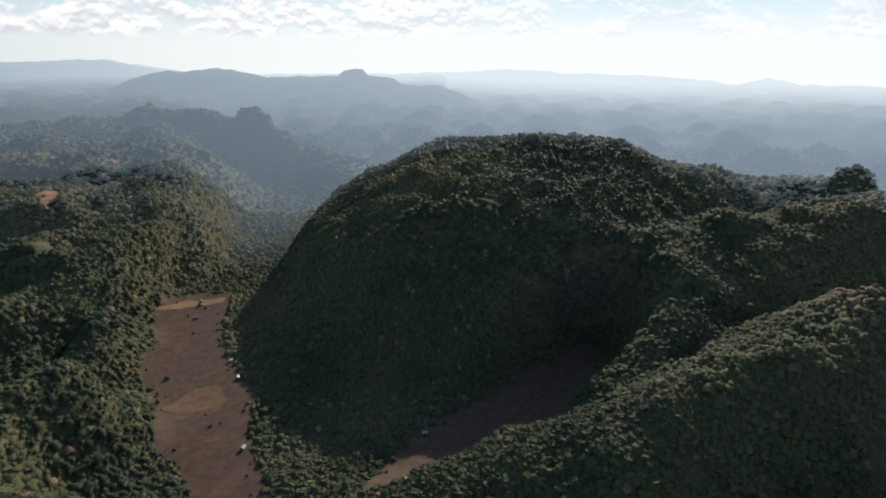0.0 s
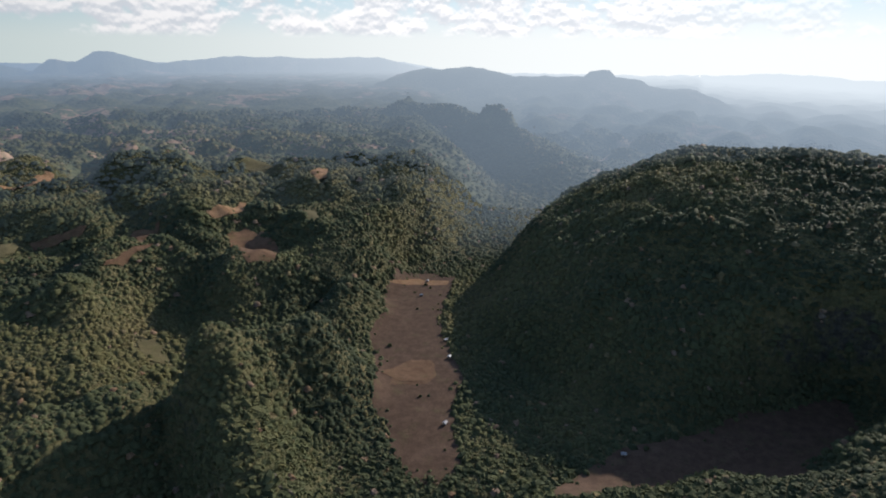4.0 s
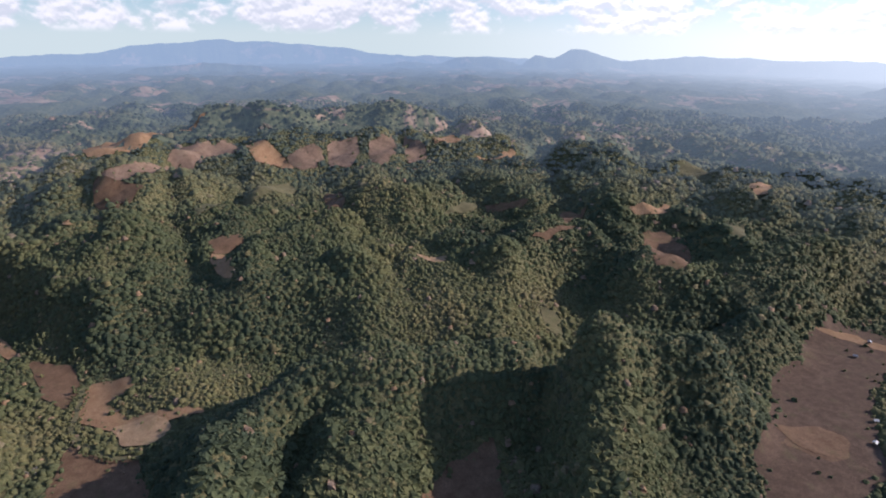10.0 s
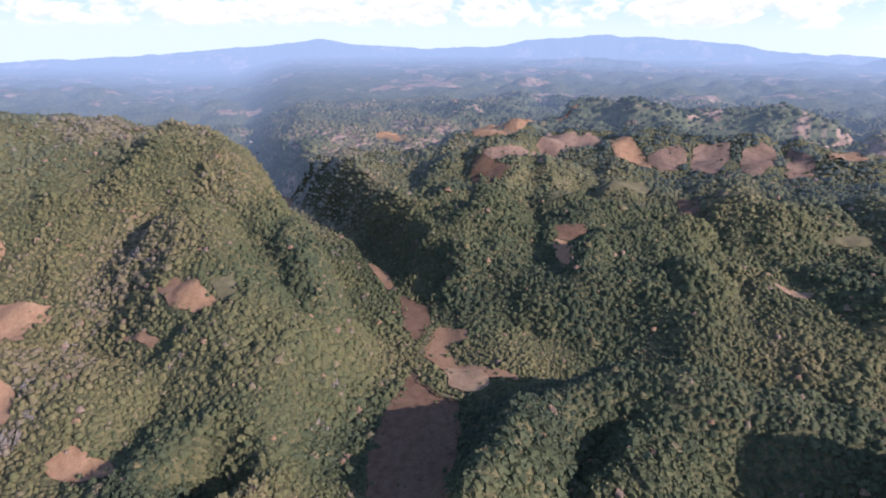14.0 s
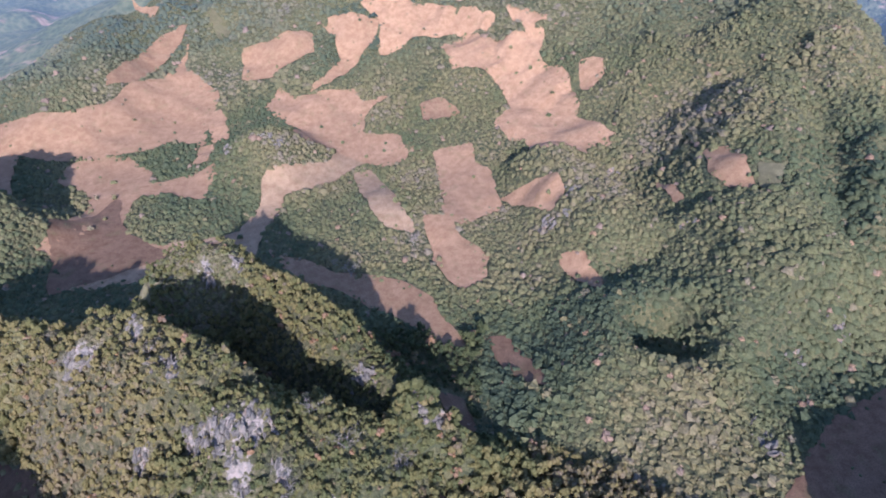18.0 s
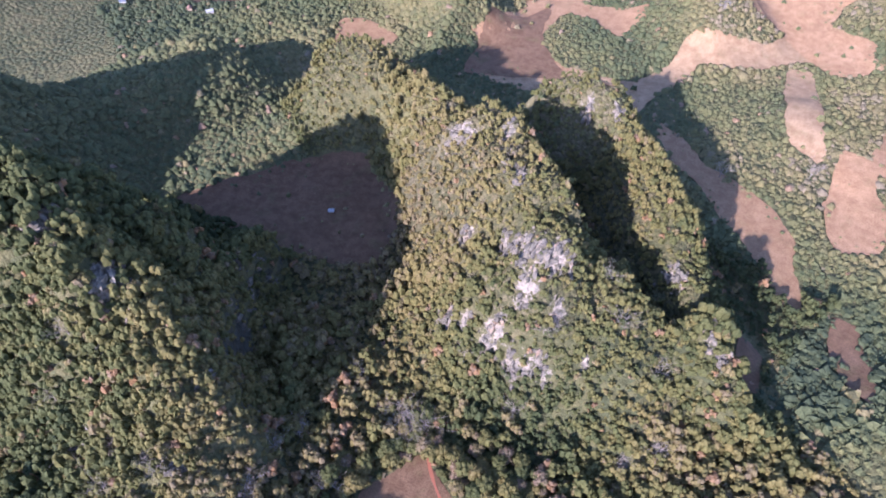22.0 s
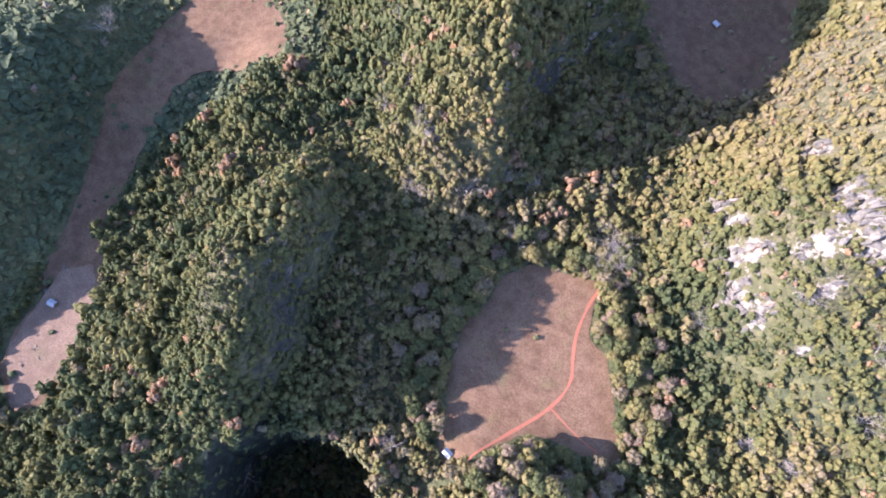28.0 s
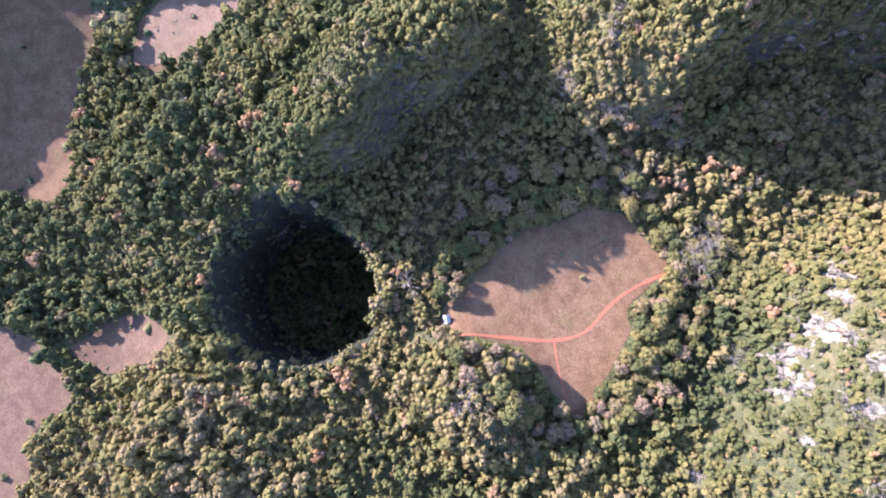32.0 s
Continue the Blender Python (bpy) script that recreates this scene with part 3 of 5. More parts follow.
field(TAN_SOIL, (-64, -446), (-80, -433), (-101, -399), (-126, -383), (-148, -363), (-158, -333), (-153, -317), (-157, -296), (-154, -272), (-143, -278), (-134, -307), (-114, -338), (-93, -377), (-72, -401), (-63, -422))
field(TAN_SOIL, (-307, -676), (-335, -675), (-343, -631), (-329, -629), (-293, -637))
field(TAN_SOIL, (-491, -590), (-512, -572), (-494, -546), (-473, -543), (-472, -559))
field(TAN_SOIL, (-434, -331), (-442, -313), (-424, -271), (-416, -259), (-406, -275), (-408, -300))
field(FALLOW, (-437, -279), (-449, -265), (-429, -247), (-417, -258))
field(TAN_SOIL, (-402, -349), (-390, -303), (-384, -307), (-394, -340))
field(TAN_SOIL, (-272, -322), (-287, -308), (-284, -275), (-266, -262), (-267, -289), (-267, -310))
field(RED_SOIL, (-174, -272), (-189, -267), (-188, -221), (-181, -209), (-173, -219), (-169, -243))
field(TAN_SOIL, (-53, -782), (-72, -790), (-66, -713), (-42, -711))
field(TAN_SOIL, (-16, -666), (-27, -707), (-46, -704), (-35, -662))
field(TAN_SOIL, (-1, -1086), (-35, -1026), (-24, -1011), (-2, -1073))
field(FALLOW, (-94, -982), (-108, -987), (-120, -944), (-101, -938))
field(RED_SOIL, (-112, -231), (-125, -234), (-127, -207), (-110, -178), (-116, -210))
field(FALLOW, (63, -410), (49, -435), (39, -430), (39, -352), (54, -402))
field(RED_SOIL, (-887, -91), (-844, -33), (-823, -49), (-800, -62), (-842, -89))
field(STUBBLE, (-885, -83), (-902, -31), (-1047, 28), (-1040, 102), (-983, 113), (-992, 50), (-883, -10), (-866, -54))
field(TAN_SOIL, (-1022, 118), (-980, 159), (-960, 173), (-925, 185), (-917, 133))
field(STUBBLE, (-956, 176), (-979, 227), (-963, 242), (-920, 221), (-918, 191))
field(STUBBLE, (-978, 255), (-976, 305), (-940, 299), (-898, 270), (-919, 236))
field(STUBBLE, (-953, 318), (-970, 371), (-923, 358), (-874, 315), (-903, 303))
field(STUBBLE, (-964, 385), (-923, 411), (-893, 398), (-884, 361))
field(TAN_SOIL, (-947, 433), (-956, 481), (-915, 477), (-913, 428))
field(TAN_SOIL, (-1217, -134), (-1076, -5), (-1035, -32), (-1017, -82), (-1030, -108))
field(TAN_SOIL, (-1123, 81), (-1118, 54), (-1060, -30))
field(RED_SOIL, (-703, 32), (-703, 65), (-685, 71), (-671, 49), (-672, 36))
field(TAN_SOIL, (-672, 29), (-667, 47), (-607, 48), (-621, 37))
field(FALLOW, (-790, 26), (-835, 89), (-892, 167), (-841, 166), (-818, 103), (-771, 32))
field(RED_SOIL, (-818, 201), (-826, 230), (-749, 214), (-748, 190))
field(FALLOW, (-686, 333), (-709, 370), (-704, 405), (-687, 377))
field(RED_SOIL, (-697, 403), (-653, 445), (-648, 436), (-680, 400))
field(RED_SOIL, (-617, 475), (-601, 503), (-590, 494), (-557, 440))
field(RED_SOIL, (-549, 385), (-554, 430), (-549, 453), (-542, 398))
field(RED_SOIL, (-525, 538), (-513, 568), (-456, 552), (-416, 498), (-436, 470))
field(TAN_SOIL, (-554, 541), (-552, 609), (-532, 579), (-545, 544))
field(FALLOW, (-459, 606), (-449, 625), (-420, 596), (-434, 589))
field(FALLOW, (-675, 748), (-675, 801), (-571, 726), (-584, 709), (-646, 734))
field(TAN_SOIL, (-530, 727), (-520, 774), (-477, 700), (-492, 690))
field(FALLOW, (-469, 345), (-457, 359), (-427, 347), (-443, 334))
field(PALE_SOIL, (-587, 249), (-569, 279), (-555, 268), (-572, 250))
field(TAN_SOIL, (-881, 489), (-859, 521), (-880, 546), (-862, 562), (-838, 487))
field(TAN_SOIL, (-1155, -322), (-1170, -278), (-1083, -225), (-1095, -263), (-1132, -310))
field(RED_SOIL, (-238, 415), (-225, 450), (-203, 457), (-189, 433), (-202, 419), (-217, 412))
field(TAN_SOIL, (-328, 597), (-308, 637), (-265, 649), (-262, 635), (-297, 624))
field(STUBBLE, (137, 179), (151, 161), (164, 147), (161, 130), (144, 131), (120, 148), (105, 170), (105, 183))
FIELD_HEART = (21, -63)
BARE_SPOTS = [(12, -196, 10), (24, -204, 6), (-2, -193, 8), (50, -214, 5), (10, -182, 8), (-7, -179, 6), (50, -178, 6), (23, -167, 8), (-8, -161, 6), (8, -160, 6), (-66, -241, 6), (-71, -236, 5), (-83, -191, 5), (-92, -187, 5), (1, -351, 6), (-20, -350, 6), (75, -273, 6), (63, -271, 6), (39, -262, 6), (26, -235, 6), (217, -119, 6), (189, -113, 6), (192, -115, 4), (189, -63, 4), (141, -61, 4), (193, -55, 4), (357, -66, 7), (338, -59, 5), (351, -145, 6), (51, -180, 3), (27, -168, 4), (0, -162, 4), (53, -218, 3), (23, -202, 5), (11, -195, 4), (-57, -137, 3), (54, -182, 4), (39, -175, 5), (23, -172, 6), (11, -164, 4), (8, -160, 3), (-4, -163, 4), (-27, -169, 4), (-56, -136, 3), (49, -180, 4), (19, -170, 4), (-5, -164, 3), (7, -162, 3), (16, -203, 5), (0, -196, 6), (27, -208, 4), (22, -167, 4), (-73, -146, 4), (-69, -237, 5), (-85, -190, 5), (187, -106, 5), (189, -118, 4), (194, -57, 4), (355, -70, 5), (344, -64, 5), (49, -218, 4), (34, -241, 4), (69, -272, 4), (-278, -115, 5), (-288, -358, 4), (-491, -391, 4), (-399, -405, 4)]


# ---- the ground, one sheet, and the backdrop of far hills ----
def mesh_of(name, verts, quads=None, tris=None, material=None, face_values=None, smooth_faces=True):
    me = bpy.data.meshes.new(name)
    quads = np.zeros((0, 4), int) if quads is None else quads
    tris = np.zeros((0, 3), int) if tris is None else tris
    loops = np.concatenate((quads.ravel(), tris.ravel())).astype(np.int32)
    starts = np.concatenate((np.arange(len(quads)) * 4, 4 * len(quads) + np.arange(len(tris)) * 3)).astype(np.int32)
    me.vertices.add(len(verts))
    me.vertices.foreach_set("co", np.asarray(verts, np.float32).ravel())
    me.loops.add(len(loops))
    me.loops.foreach_set("vertex_index", loops)
    me.polygons.add(len(starts))
    me.polygons.foreach_set("loop_start", starts)
    me.polygons.foreach_set("use_smooth", np.full(len(starts), smooth_faces))
    if face_values is not None:
        me.attributes.new("tint", "FLOAT", "FACE").data.foreach_set("value", np.asarray(face_values, np.float32))
    me.update(calc_edges=True)
    if material:
        me.materials.append(material)
    return me


def lend(me, name, values):
    me.attributes.new(name, "FLOAT", "POINT").data.foreach_set("value", np.asarray(values, np.float32))


def rings(radii, turns):
    a = np.arange(turns) * (2 * np.pi / turns)
    r, a = np.meshgrid(radii, a, indexing="ij")
    i = np.arange(len(radii) - 1)[:, None] * turns
    j = np.arange(turns)[None, :]
    k = (j + 1) % turns
    quads = np.stack((i + j, i + turns + j, i + turns + k, i + k), -1).reshape(-1, 4)[:, ::-1]
    return (-r * np.sin(a)).ravel(), (r * np.cos(a)).ravel(), quads


def radii_to(first, last, share, least):
    out = [first]
    while out[-1] < last:
        out.append(out[-1] + max(least, out[-1] * share))
    return np.array(out)


def inside(x, y, poly):
    hit = np.zeros(np.shape(x), bool)
    for (x1, y1), (x2, y2) in zip(poly, poly[1:] + poly[:1]):
        if y1 != y2:
            hit ^= ((y1 > y) != (y2 > y)) & (x < (x2 - x1) * (y - y1) / (y2 - y1) + x1)
    return hit


def field_mask(x, y, margin=0.0):
    """Which places lie on open fields; margin grows each field outwards a little."""
    out = np.zeros(np.shape(x), bool)
    for poly in FIELD_OUTLINES:
        p = np.array(poly)
        c = p.mean(0)
        if margin:
            p = c + (p - c) * (1 + margin / np.maximum(np.linalg.norm(p - c, axis=1), 1))[:, None]
        lo, hi = p.min(0), p.max(0)
        near = (x > lo[0]) & (x < hi[0]) & (y > lo[1]) & (y < hi[1])
        if near.any():
            out[near] |= inside(x[near], y[near], [tuple(v) for v in p])
    return out


NEAR_EDGE = 1050.0
gx, gy, gq = rings(radii_to(0.5, NEAR_EDGE, 0.0112, 2.0), 560)
gz = height(gx, gy)
gz = gz - 1.6 * field_mask(gx, gy)
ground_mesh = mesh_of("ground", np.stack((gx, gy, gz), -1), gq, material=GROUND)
bare_rock = 0.0 * gx
for bx, by, br in BARE_SPOTS:
    bare_rock = np.maximum(bare_rock, 0.9 * np.exp(-((gx - bx) ** 2 + (gy - by) ** 2) / (1.1 * br) ** 2))
lend(ground_mesh, "bare", bare_rock)
lend(ground_mesh, "dry", scrubby(gx, gy))
# mask of the sinkhole, where shade is put into the ground colour
lend(ground_mesh, "hole_shade", (np.hypot(gx - HOLLOWS[0][0], gy - HOLLOWS[0][1]) < 46) * 1.0)
tagged(new("ground", ground_mesh),
       "dark forest floor and grey limestone slopes of the karst hills", "ground", kind="structure")
fx, fy, fq = rings(radii_to(NEAR_EDGE - 14, 4300, 0.013, 12), 620)
fz = height(fx, fy)
tagged(new("backdrop", mesh_of("backdrop", np.stack((fx, fy, fz - 1.0), -1), fq, material=DISTANCE)),
       "hazy rolling wooded hills with small bare fields in the distance", "hills", kind="structure")


def far_range(d, base, *profile):
    """A distant mountain range at distance d: (yaw, elevation angle) nodes along its crest."""
    a = np.arange(profile[0][0], profile[-1][0], 0.12)
    top = np.interp(a, [p[0] for p in profile], [p[1] for p in profile])
    x, y = -d * np.sin(np.radians(a)), d * np.cos(np.radians(a))
    top = top + 0.16 * fbm(a * 10, a * 0 + d, 14.0, 71, 5) + 0.10 * fbm(a * 10, a * 0 + d, 50.0, 75, 2)
    crest = 300 + d * np.tan(np.radians(top))
    rows = []
    for s in np.linspace(0, 1, 9):
        back = 1 - 0.13 * (1 - s) + 0.02 * fbm(a * 10, a * 0 + 300 * s, 22.0, 81)
        rows.append(np.stack((x * back, y * back, base + (crest - base) * s ** 1.25), -1))
    n = len(a)
    i, j = np.arange(8)[:, None] * n, np.arange(n - 1)[None, :]
    quads = np.stack((i + j, i + j + 1, i + n + j + 1, i + n + j), -1).reshape(-1, 4)
    ob = new("backdrop_range", mesh_of("backdrop_range", np.concatenate(rows), quads, material=DISTANCE))
    return tagged(ob, "pale blue mountain range on the hazy horizon", "mountains", kind="structure")


far_range(4750, -60, (318, -4.2), (323.5, -4.0), (326.8, -3.3), (328.7, -3.5), (331.7, -2.9), (334, -3.5), (338.7, -3.1), (343, -2.9), (348.6, -2.9), (352.8, -2.6), (359, -2.9), (360, -2.9))
far_range(4750, -60, (0, -2.9), (3, -3.5), (12, -3.7), (20, -3.4), (24, -2.6), (29.2, -1.9), (37, -2.0), (41.3, -1.8), (48, -2.2), (56, -2.1), (63, -2.0), (70.1, -1.8), (73.5, -1.2), (79.6, -0.8), (84.8, -0.6), (91.1, -1.1),
          (94.2, -1.7), (100.9, -1.9), (107.2, -1.5), (110, -1.1), (115.4, -1.6), (120.3, -2.1), (130, -2.6), (145, -3.0), (160, -3.0), (200, -2.5), (240, -2.2), (290, -2.8), (318, -3.6))
far_range(3900, -60, (22, -3.4), (29, -1.7), (35, -1.9), (41.3, -1.6), (46, -2.0), (48.0, -2.2), (50, -1.6), (51.2, -1.25), (52.6, -1.2), (54, -2.0), (55.8, -1.7), (57, -2.7), (59.1, -2.0), (63, -2.0), (64.8, -2.6), (68.3, -2.4), (72, -3.2))
far_range(3500, -60, (76, -4.0), (80, -3.0), (85.8, -2.5), (91, -2.9), (96.4, -4.1), (101, -4.6))
far_range(3100, -60, (101, -5.6), (106.7, -5.2), (111.9, -4.9), (114.6, -5.0), (117.7, -5.8), (121, -7.0))


# ---- woods ----
def crown(rng, lobes, cards, core, trunk=True, leaf=1.0):
    """One tree of unit crown radius: clumps of leaves round a few lobes. Gives verts, quads, tris; its foot is at z = 0."""
    v, q, t = [], [], []
    tall = 1.15
    for n in range(lobes):
        ang, out = n * 2.4 + rng.uniform(-0.4, 0.4), 0.62 * math.sqrt(n / max(lobes - 1, 1))
        r = rng.uniform(0.36, 0.5) if lobes > 3 else rng.uniform(0.5, 0.64)
        c = np.array([out * math.cos(ang), out * math.sin(ang), tall + 0.62 * (1 - 1.1 * out * out) + rng.uniform(-0.12, 0.12)])
        if core:
            k = len(v)
            ring = [(math.cos(b + ang), math.sin(b + ang)) for b in np.arange(5) * 2 * math.pi / 5]
            v.append(c + (0, 0, r * 0.85))
            v += [c + np.array((x * r * 0.72, y * r * 0.72, r * 0.35)) * rng.uniform(0.8, 1.1) for x, y in ring]
            v += [c + np.array((x * r * 0.85, y * r * 0.85, -r * 0.5)) * rng.uniform(0.85, 1.15) for x, y in ring]
            for i in range(5):
                j = (i + 1) % 5
                t.append((k, k + 1 + i, k + 1 + j))
                q.append((k + 1 + i, k + 6 + i, k + 6 + j, k + 1 + j))
        for _ in range(cards):
            n_ = np.array([rng.gauss(0, 1), rng.gauss(0, 1), rng.gauss(0.45, 1)])
            n_ /= np.linalg.norm(n_)
            p = c + n_ * r * rng.uniform(0.85, 1.12)
            n_ = n_ + np.array([rng.gauss(0, 0.35), rng.gauss(0, 0.35), rng.gauss(0.15, 0.35)])
            n_ /= np.linalg.norm(n_)
            u = np.cross(n_, (rng.gauss(0, 1), rng.gauss(0, 1), rng.gauss(0, 1)))
            u /= np.linalg.norm(u)
            w = np.cross(n_, u)
            s = r * leaf * rng.uniform(0.32, 0.55)
            k = len(v)
            v += [p + u * s * rng.uniform(0.8, 1.2), p + w * s * rng.uniform(0.5, 0.9), p - u * s * rng.uniform(0.8, 1.2), p - w * s * rng.uniform(0.5, 0.9)]
            q.append((k, k + 1, k + 2, k + 3))
    if trunk:
        k = len(v)
        for z, r in ((-0.25, 0.09), (1.2, 0.045)):
            v += [np.array((r * math.cos(b), r * math.sin(b), z)) for b in (0, 2.1, 4.2)]
        q += [(k + i, k + (i + 1) % 3, k + 3 + (i + 1) % 3, k + 3 + i) for i in range(3)]
    return np.array(v), np.array(q, int).reshape(-1, 4), np.array(t, int).reshape(-1, 3)


def dome(rng, sides, top=1.0):
    """A far tree: a small uneven dome."""
    a = np.arange(sides) * 2 * math.pi / sides
    v = [np.array((rng.uniform(-0.35, 0.35), rng.uniform(-0.35, 0.35), rng.uniform(1.0, 1.7)))]
    for reach, low, high, turn in ((0.6, 0.95, 1.6, 0.0), (1.0, 0.1, 0.8, 0.4)):
        for b in a + turn:
            r = reach * rng.uniform(0.6, 1.35)
            v.append(np.array((r * math.cos(b), r * math.sin(b), rng.uniform(low, high))))
    t = [(0, 1 + i, 1 + (i + 1) % sides) for i in range(sides)]
    q = [(1 + i, 1 + sides + i, 1 + sides + (i + 1) % sides, 1 + (i + 1) % sides) for i in range(sides)]
    return np.array(v), np.array(q, int), np.array(t, int)


def tuft(rng, sides, cards):
    """A mid-distance tree: an uneven dome with a few leafy sprays standing out of it."""
    v, q, t = dome(rng, sides)
    v, q = list(v), [tuple(f) for f in q]
    for n in range(cards):
        a = n * 6.283 / cards + rng.uniform(-0.5, 0.5)
        r, z = rng.uniform(0.35, 0.85), rng.uniform(0.9, 1.55)
        c, u = np.array((r * math.cos(a), r * math.sin(a), z)), np.array((-math.sin(a), math.cos(a), rng.uniform(-0.4, 0.4))) * rng.uniform(0.22, 0.4)
        w = np.array((math.cos(a) * 0.6, math.sin(a) * 0.6, rng.uniform(0.1, 0.9))) * rng.uniform(0.2, 0.36)
        k = len(v)
        v += [c + u, c + w, c - u, c - w]
        q.append((k, k + 1, k + 2, k + 3))
    return np.array(v), np.array(q, int), t


def scatter(r0, r1, gap, seed):
    """Jittered tree places between two radii: x, y."""
    n = int(2 * r1 / gap) + 2
    i, j = np.meshgrid(np.arange(n), np.arange(n), indexing="ij")
    x = (i + 0.9 * hash01(i, j, seed) - n / 2) * gap
    y = (j + 0.9 * hash01(i, j, seed + 1) - n / 2) * gap
    d = np.hypot(x, y)
    keep = (d >= r0) & (d < r1)
    return x[keep], y[keep]


def grow(x, y, thin, steep_only=False):
    """Drops the places on fields, tracks and bare rock."""
    keep = ~field_mask(x, y, 3.2)
    for (hx, hy, r, depth, soft) in HOLLOWS[:1]:
        s = np.hypot(x - hx, y - hy)
        keep &= (s < r - 3) | (s > r + 2)
    e = 4.0
    slope = np.hypot(height(x + e, y) - height(x - e, y), height(x, y + e) - height(x, y - e)) / (2 * e)
    if steep_only:
        keep &= slope > 1.0
    keep &= hash01(np.round(x * 7), np.round(y * 7), 3) > np.clip(thin + 0.3 * (slope - 2.2) + 0.5 * scrubby(x, y), 0, 0.65)
    for bx, by, br in BARE_SPOTS:
        keep &= (np.hypot(x - bx, y - by) > br * (0.55 + 0.5 * hash01(np.round(x * 3), np.round(y * 3), 8)))
    return x[keep], y[keep]


def tint_of(x, y, seed):
    t = 0.40 + 0.55 * fbm(x, y, 120, 51, 3) + (0.16 if seed > 105 else 0.36) * (hash01(np.round(x * 5), np.round(y * 5), seed) - 0.5)
    odd = hash01(np.round(x * 5), np.round(y * 5), seed + 3)
    t = np.where(odd > (0.98 if seed > 105 else 0.95), 0.95, t)
    return np.where((odd > (0.95 if seed > 105 else 0.92)) & (odd <= (0.965 if seed > 105 else 0.95)), 0.84, np.clip(t, 0.02, 0.74))


DIMMED_SLOPE = at(241, 245)      # crag slope where leaf tint is lowered, painting in the shading it lacks


def wood(name, x, y, size, variants, material, label, seed, flat_faces=True, sunk=0.25, tall=1.0):
    z = height(x, y)
    rng = np.random.default_rng(seed)
    scale = size * (0.52 + 0.96 * rng.random(len(x)) ** 1.7)
    stretch = tall * (0.8 + 0.5 * rng.random(len(x)))
    spin = rng.random(len(x)) * 6.283
    dry = scrubby(x, y)
    scale = scale * (1 - 0.45 * dry) * (1 + 0.5 * fbm(x, y, 42, 57, 2))
    dimmed = np.exp(-((x - DIMMED_SLOPE[0]) ** 2 + (y - DIMMED_SLOPE[1]) ** 2) / 85.0 ** 2)
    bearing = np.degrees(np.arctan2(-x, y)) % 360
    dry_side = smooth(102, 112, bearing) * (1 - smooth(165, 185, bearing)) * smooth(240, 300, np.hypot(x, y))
    # lower leaf tint sunwards stands in for backlit crowns; also darkens one far hill
    dimmed_side = np.maximum((1 - smooth(92, 106, bearing) * (1 - smooth(325, 345, bearing))) * smooth(200, 300, np.hypot(x, y)), smooth(188, 194, bearing) * (1 - smooth(225, 240, bearing)) * smooth(480, 560, np.hypot(x, y)))
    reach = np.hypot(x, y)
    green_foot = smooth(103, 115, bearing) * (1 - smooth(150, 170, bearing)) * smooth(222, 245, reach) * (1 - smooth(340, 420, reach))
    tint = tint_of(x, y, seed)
    tint = np.where(tint < 0.745, np.clip(tint + 0.1 * dry - 0.08 * dimmed + 0.02 * dry_side - 0.13 * dimmed_side - 0.13 * green_foot, 0.02, 0.66), tint)
    which = rng.integers(0, len(variants), len(x))
    vs, qs, ts, qt, tt, off = [], [], [], [], [], 0
    for k, (v, q, t) in enumerate(variants):
        m = which == k
        c, s = np.cos(spin[m])[:, None], np.sin(spin[m])[:, None]
        g = scale[m][:, None]
        p = np.stack((x[m][:, None] + g * (c * v[:, 0] - s * v[:, 1]), y[m][:, None] + g * (s * v[:, 0] + c * v[:, 1]),
                      z[m][:, None] - sunk * g + g * stretch[m][:, None] * v[:, 2]), -1)
        n = m.sum()
        base = off + np.arange(n)[:, None, None] * len(v)
        vs.append(p.reshape(-1, 3))
        qs.append((base + q[None]).reshape(-1, 4))
        ts.append((base + t[None]).reshape(-1, 3))
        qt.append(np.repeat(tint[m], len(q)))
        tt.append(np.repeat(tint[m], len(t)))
        off += n * len(v)
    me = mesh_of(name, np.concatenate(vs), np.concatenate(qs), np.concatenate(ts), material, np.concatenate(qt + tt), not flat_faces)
    return tagged(new(name, me), label, "forest", kind="stuff")


pick = random.Random(4)
FINE = [crown(pick, 5, 4, True) for _ in range(9)]
MIDDLE = [tuft(pick, 5, 4) for _ in range(10)]
COARSE = [dome(pick, 4) for _ in range(6)]
SCRUB_KINDS = [crown(pick, 2, 2, True, False) for _ in range(6)]
FAR = [dome(pick, 4) for _ in range(4)]
def stocked(r0, r1, gap, seed, thin):
    """Tree places of a belt, with more of them where the ground is steep."""
    a, b = grow(*scatter(r0, r1, gap, seed), thin)
    if r1 > 700:
        return a, b
    c, d = grow(*scatter(r0, r1, gap * 1.3, seed + 5), thin, True)
    return np.concatenate((a, c)), np.concatenate((b, d))


def belt(r0, r1, gap, seed, r2=0.0):
    """Tree places between two radii; over the rocky hills the belt reaches in from, or out to, another radius."""
    x, y = stocked(min(r0, r2 or r0), max(r1, r2 or r1), gap, seed, 0.0)
    d, bearing = np.hypot(x, y), np.degrees(np.arctan2(-x, y)) % 360
    return x, y, d, bearing


x, y, d, bearing = belt(0, 230, 4.8, 100, 330)
rocky = (bearing > 148) & (bearing < 262)
x, y = x[(d < 230) | rocky], y[(d < 230) | rocky]
mine = np.argsort(np.hypot(x - FIELD_HEART[0], y - FIELD_HEART[1]))[:330]
LONE_X, LONE_Y = x[mine], y[mine]
rest = np.ones(len(x), bool)
rest[mine] = False
wood("forest", x[rest], y[rest], 3.9, FINE, LEAF_NEAR, "dense mixed green and olive broadleaf forest round the valley", 100, True, 0.4)
x, y = grow(*scatter(20, 235, 3.4, 106), 0.0)
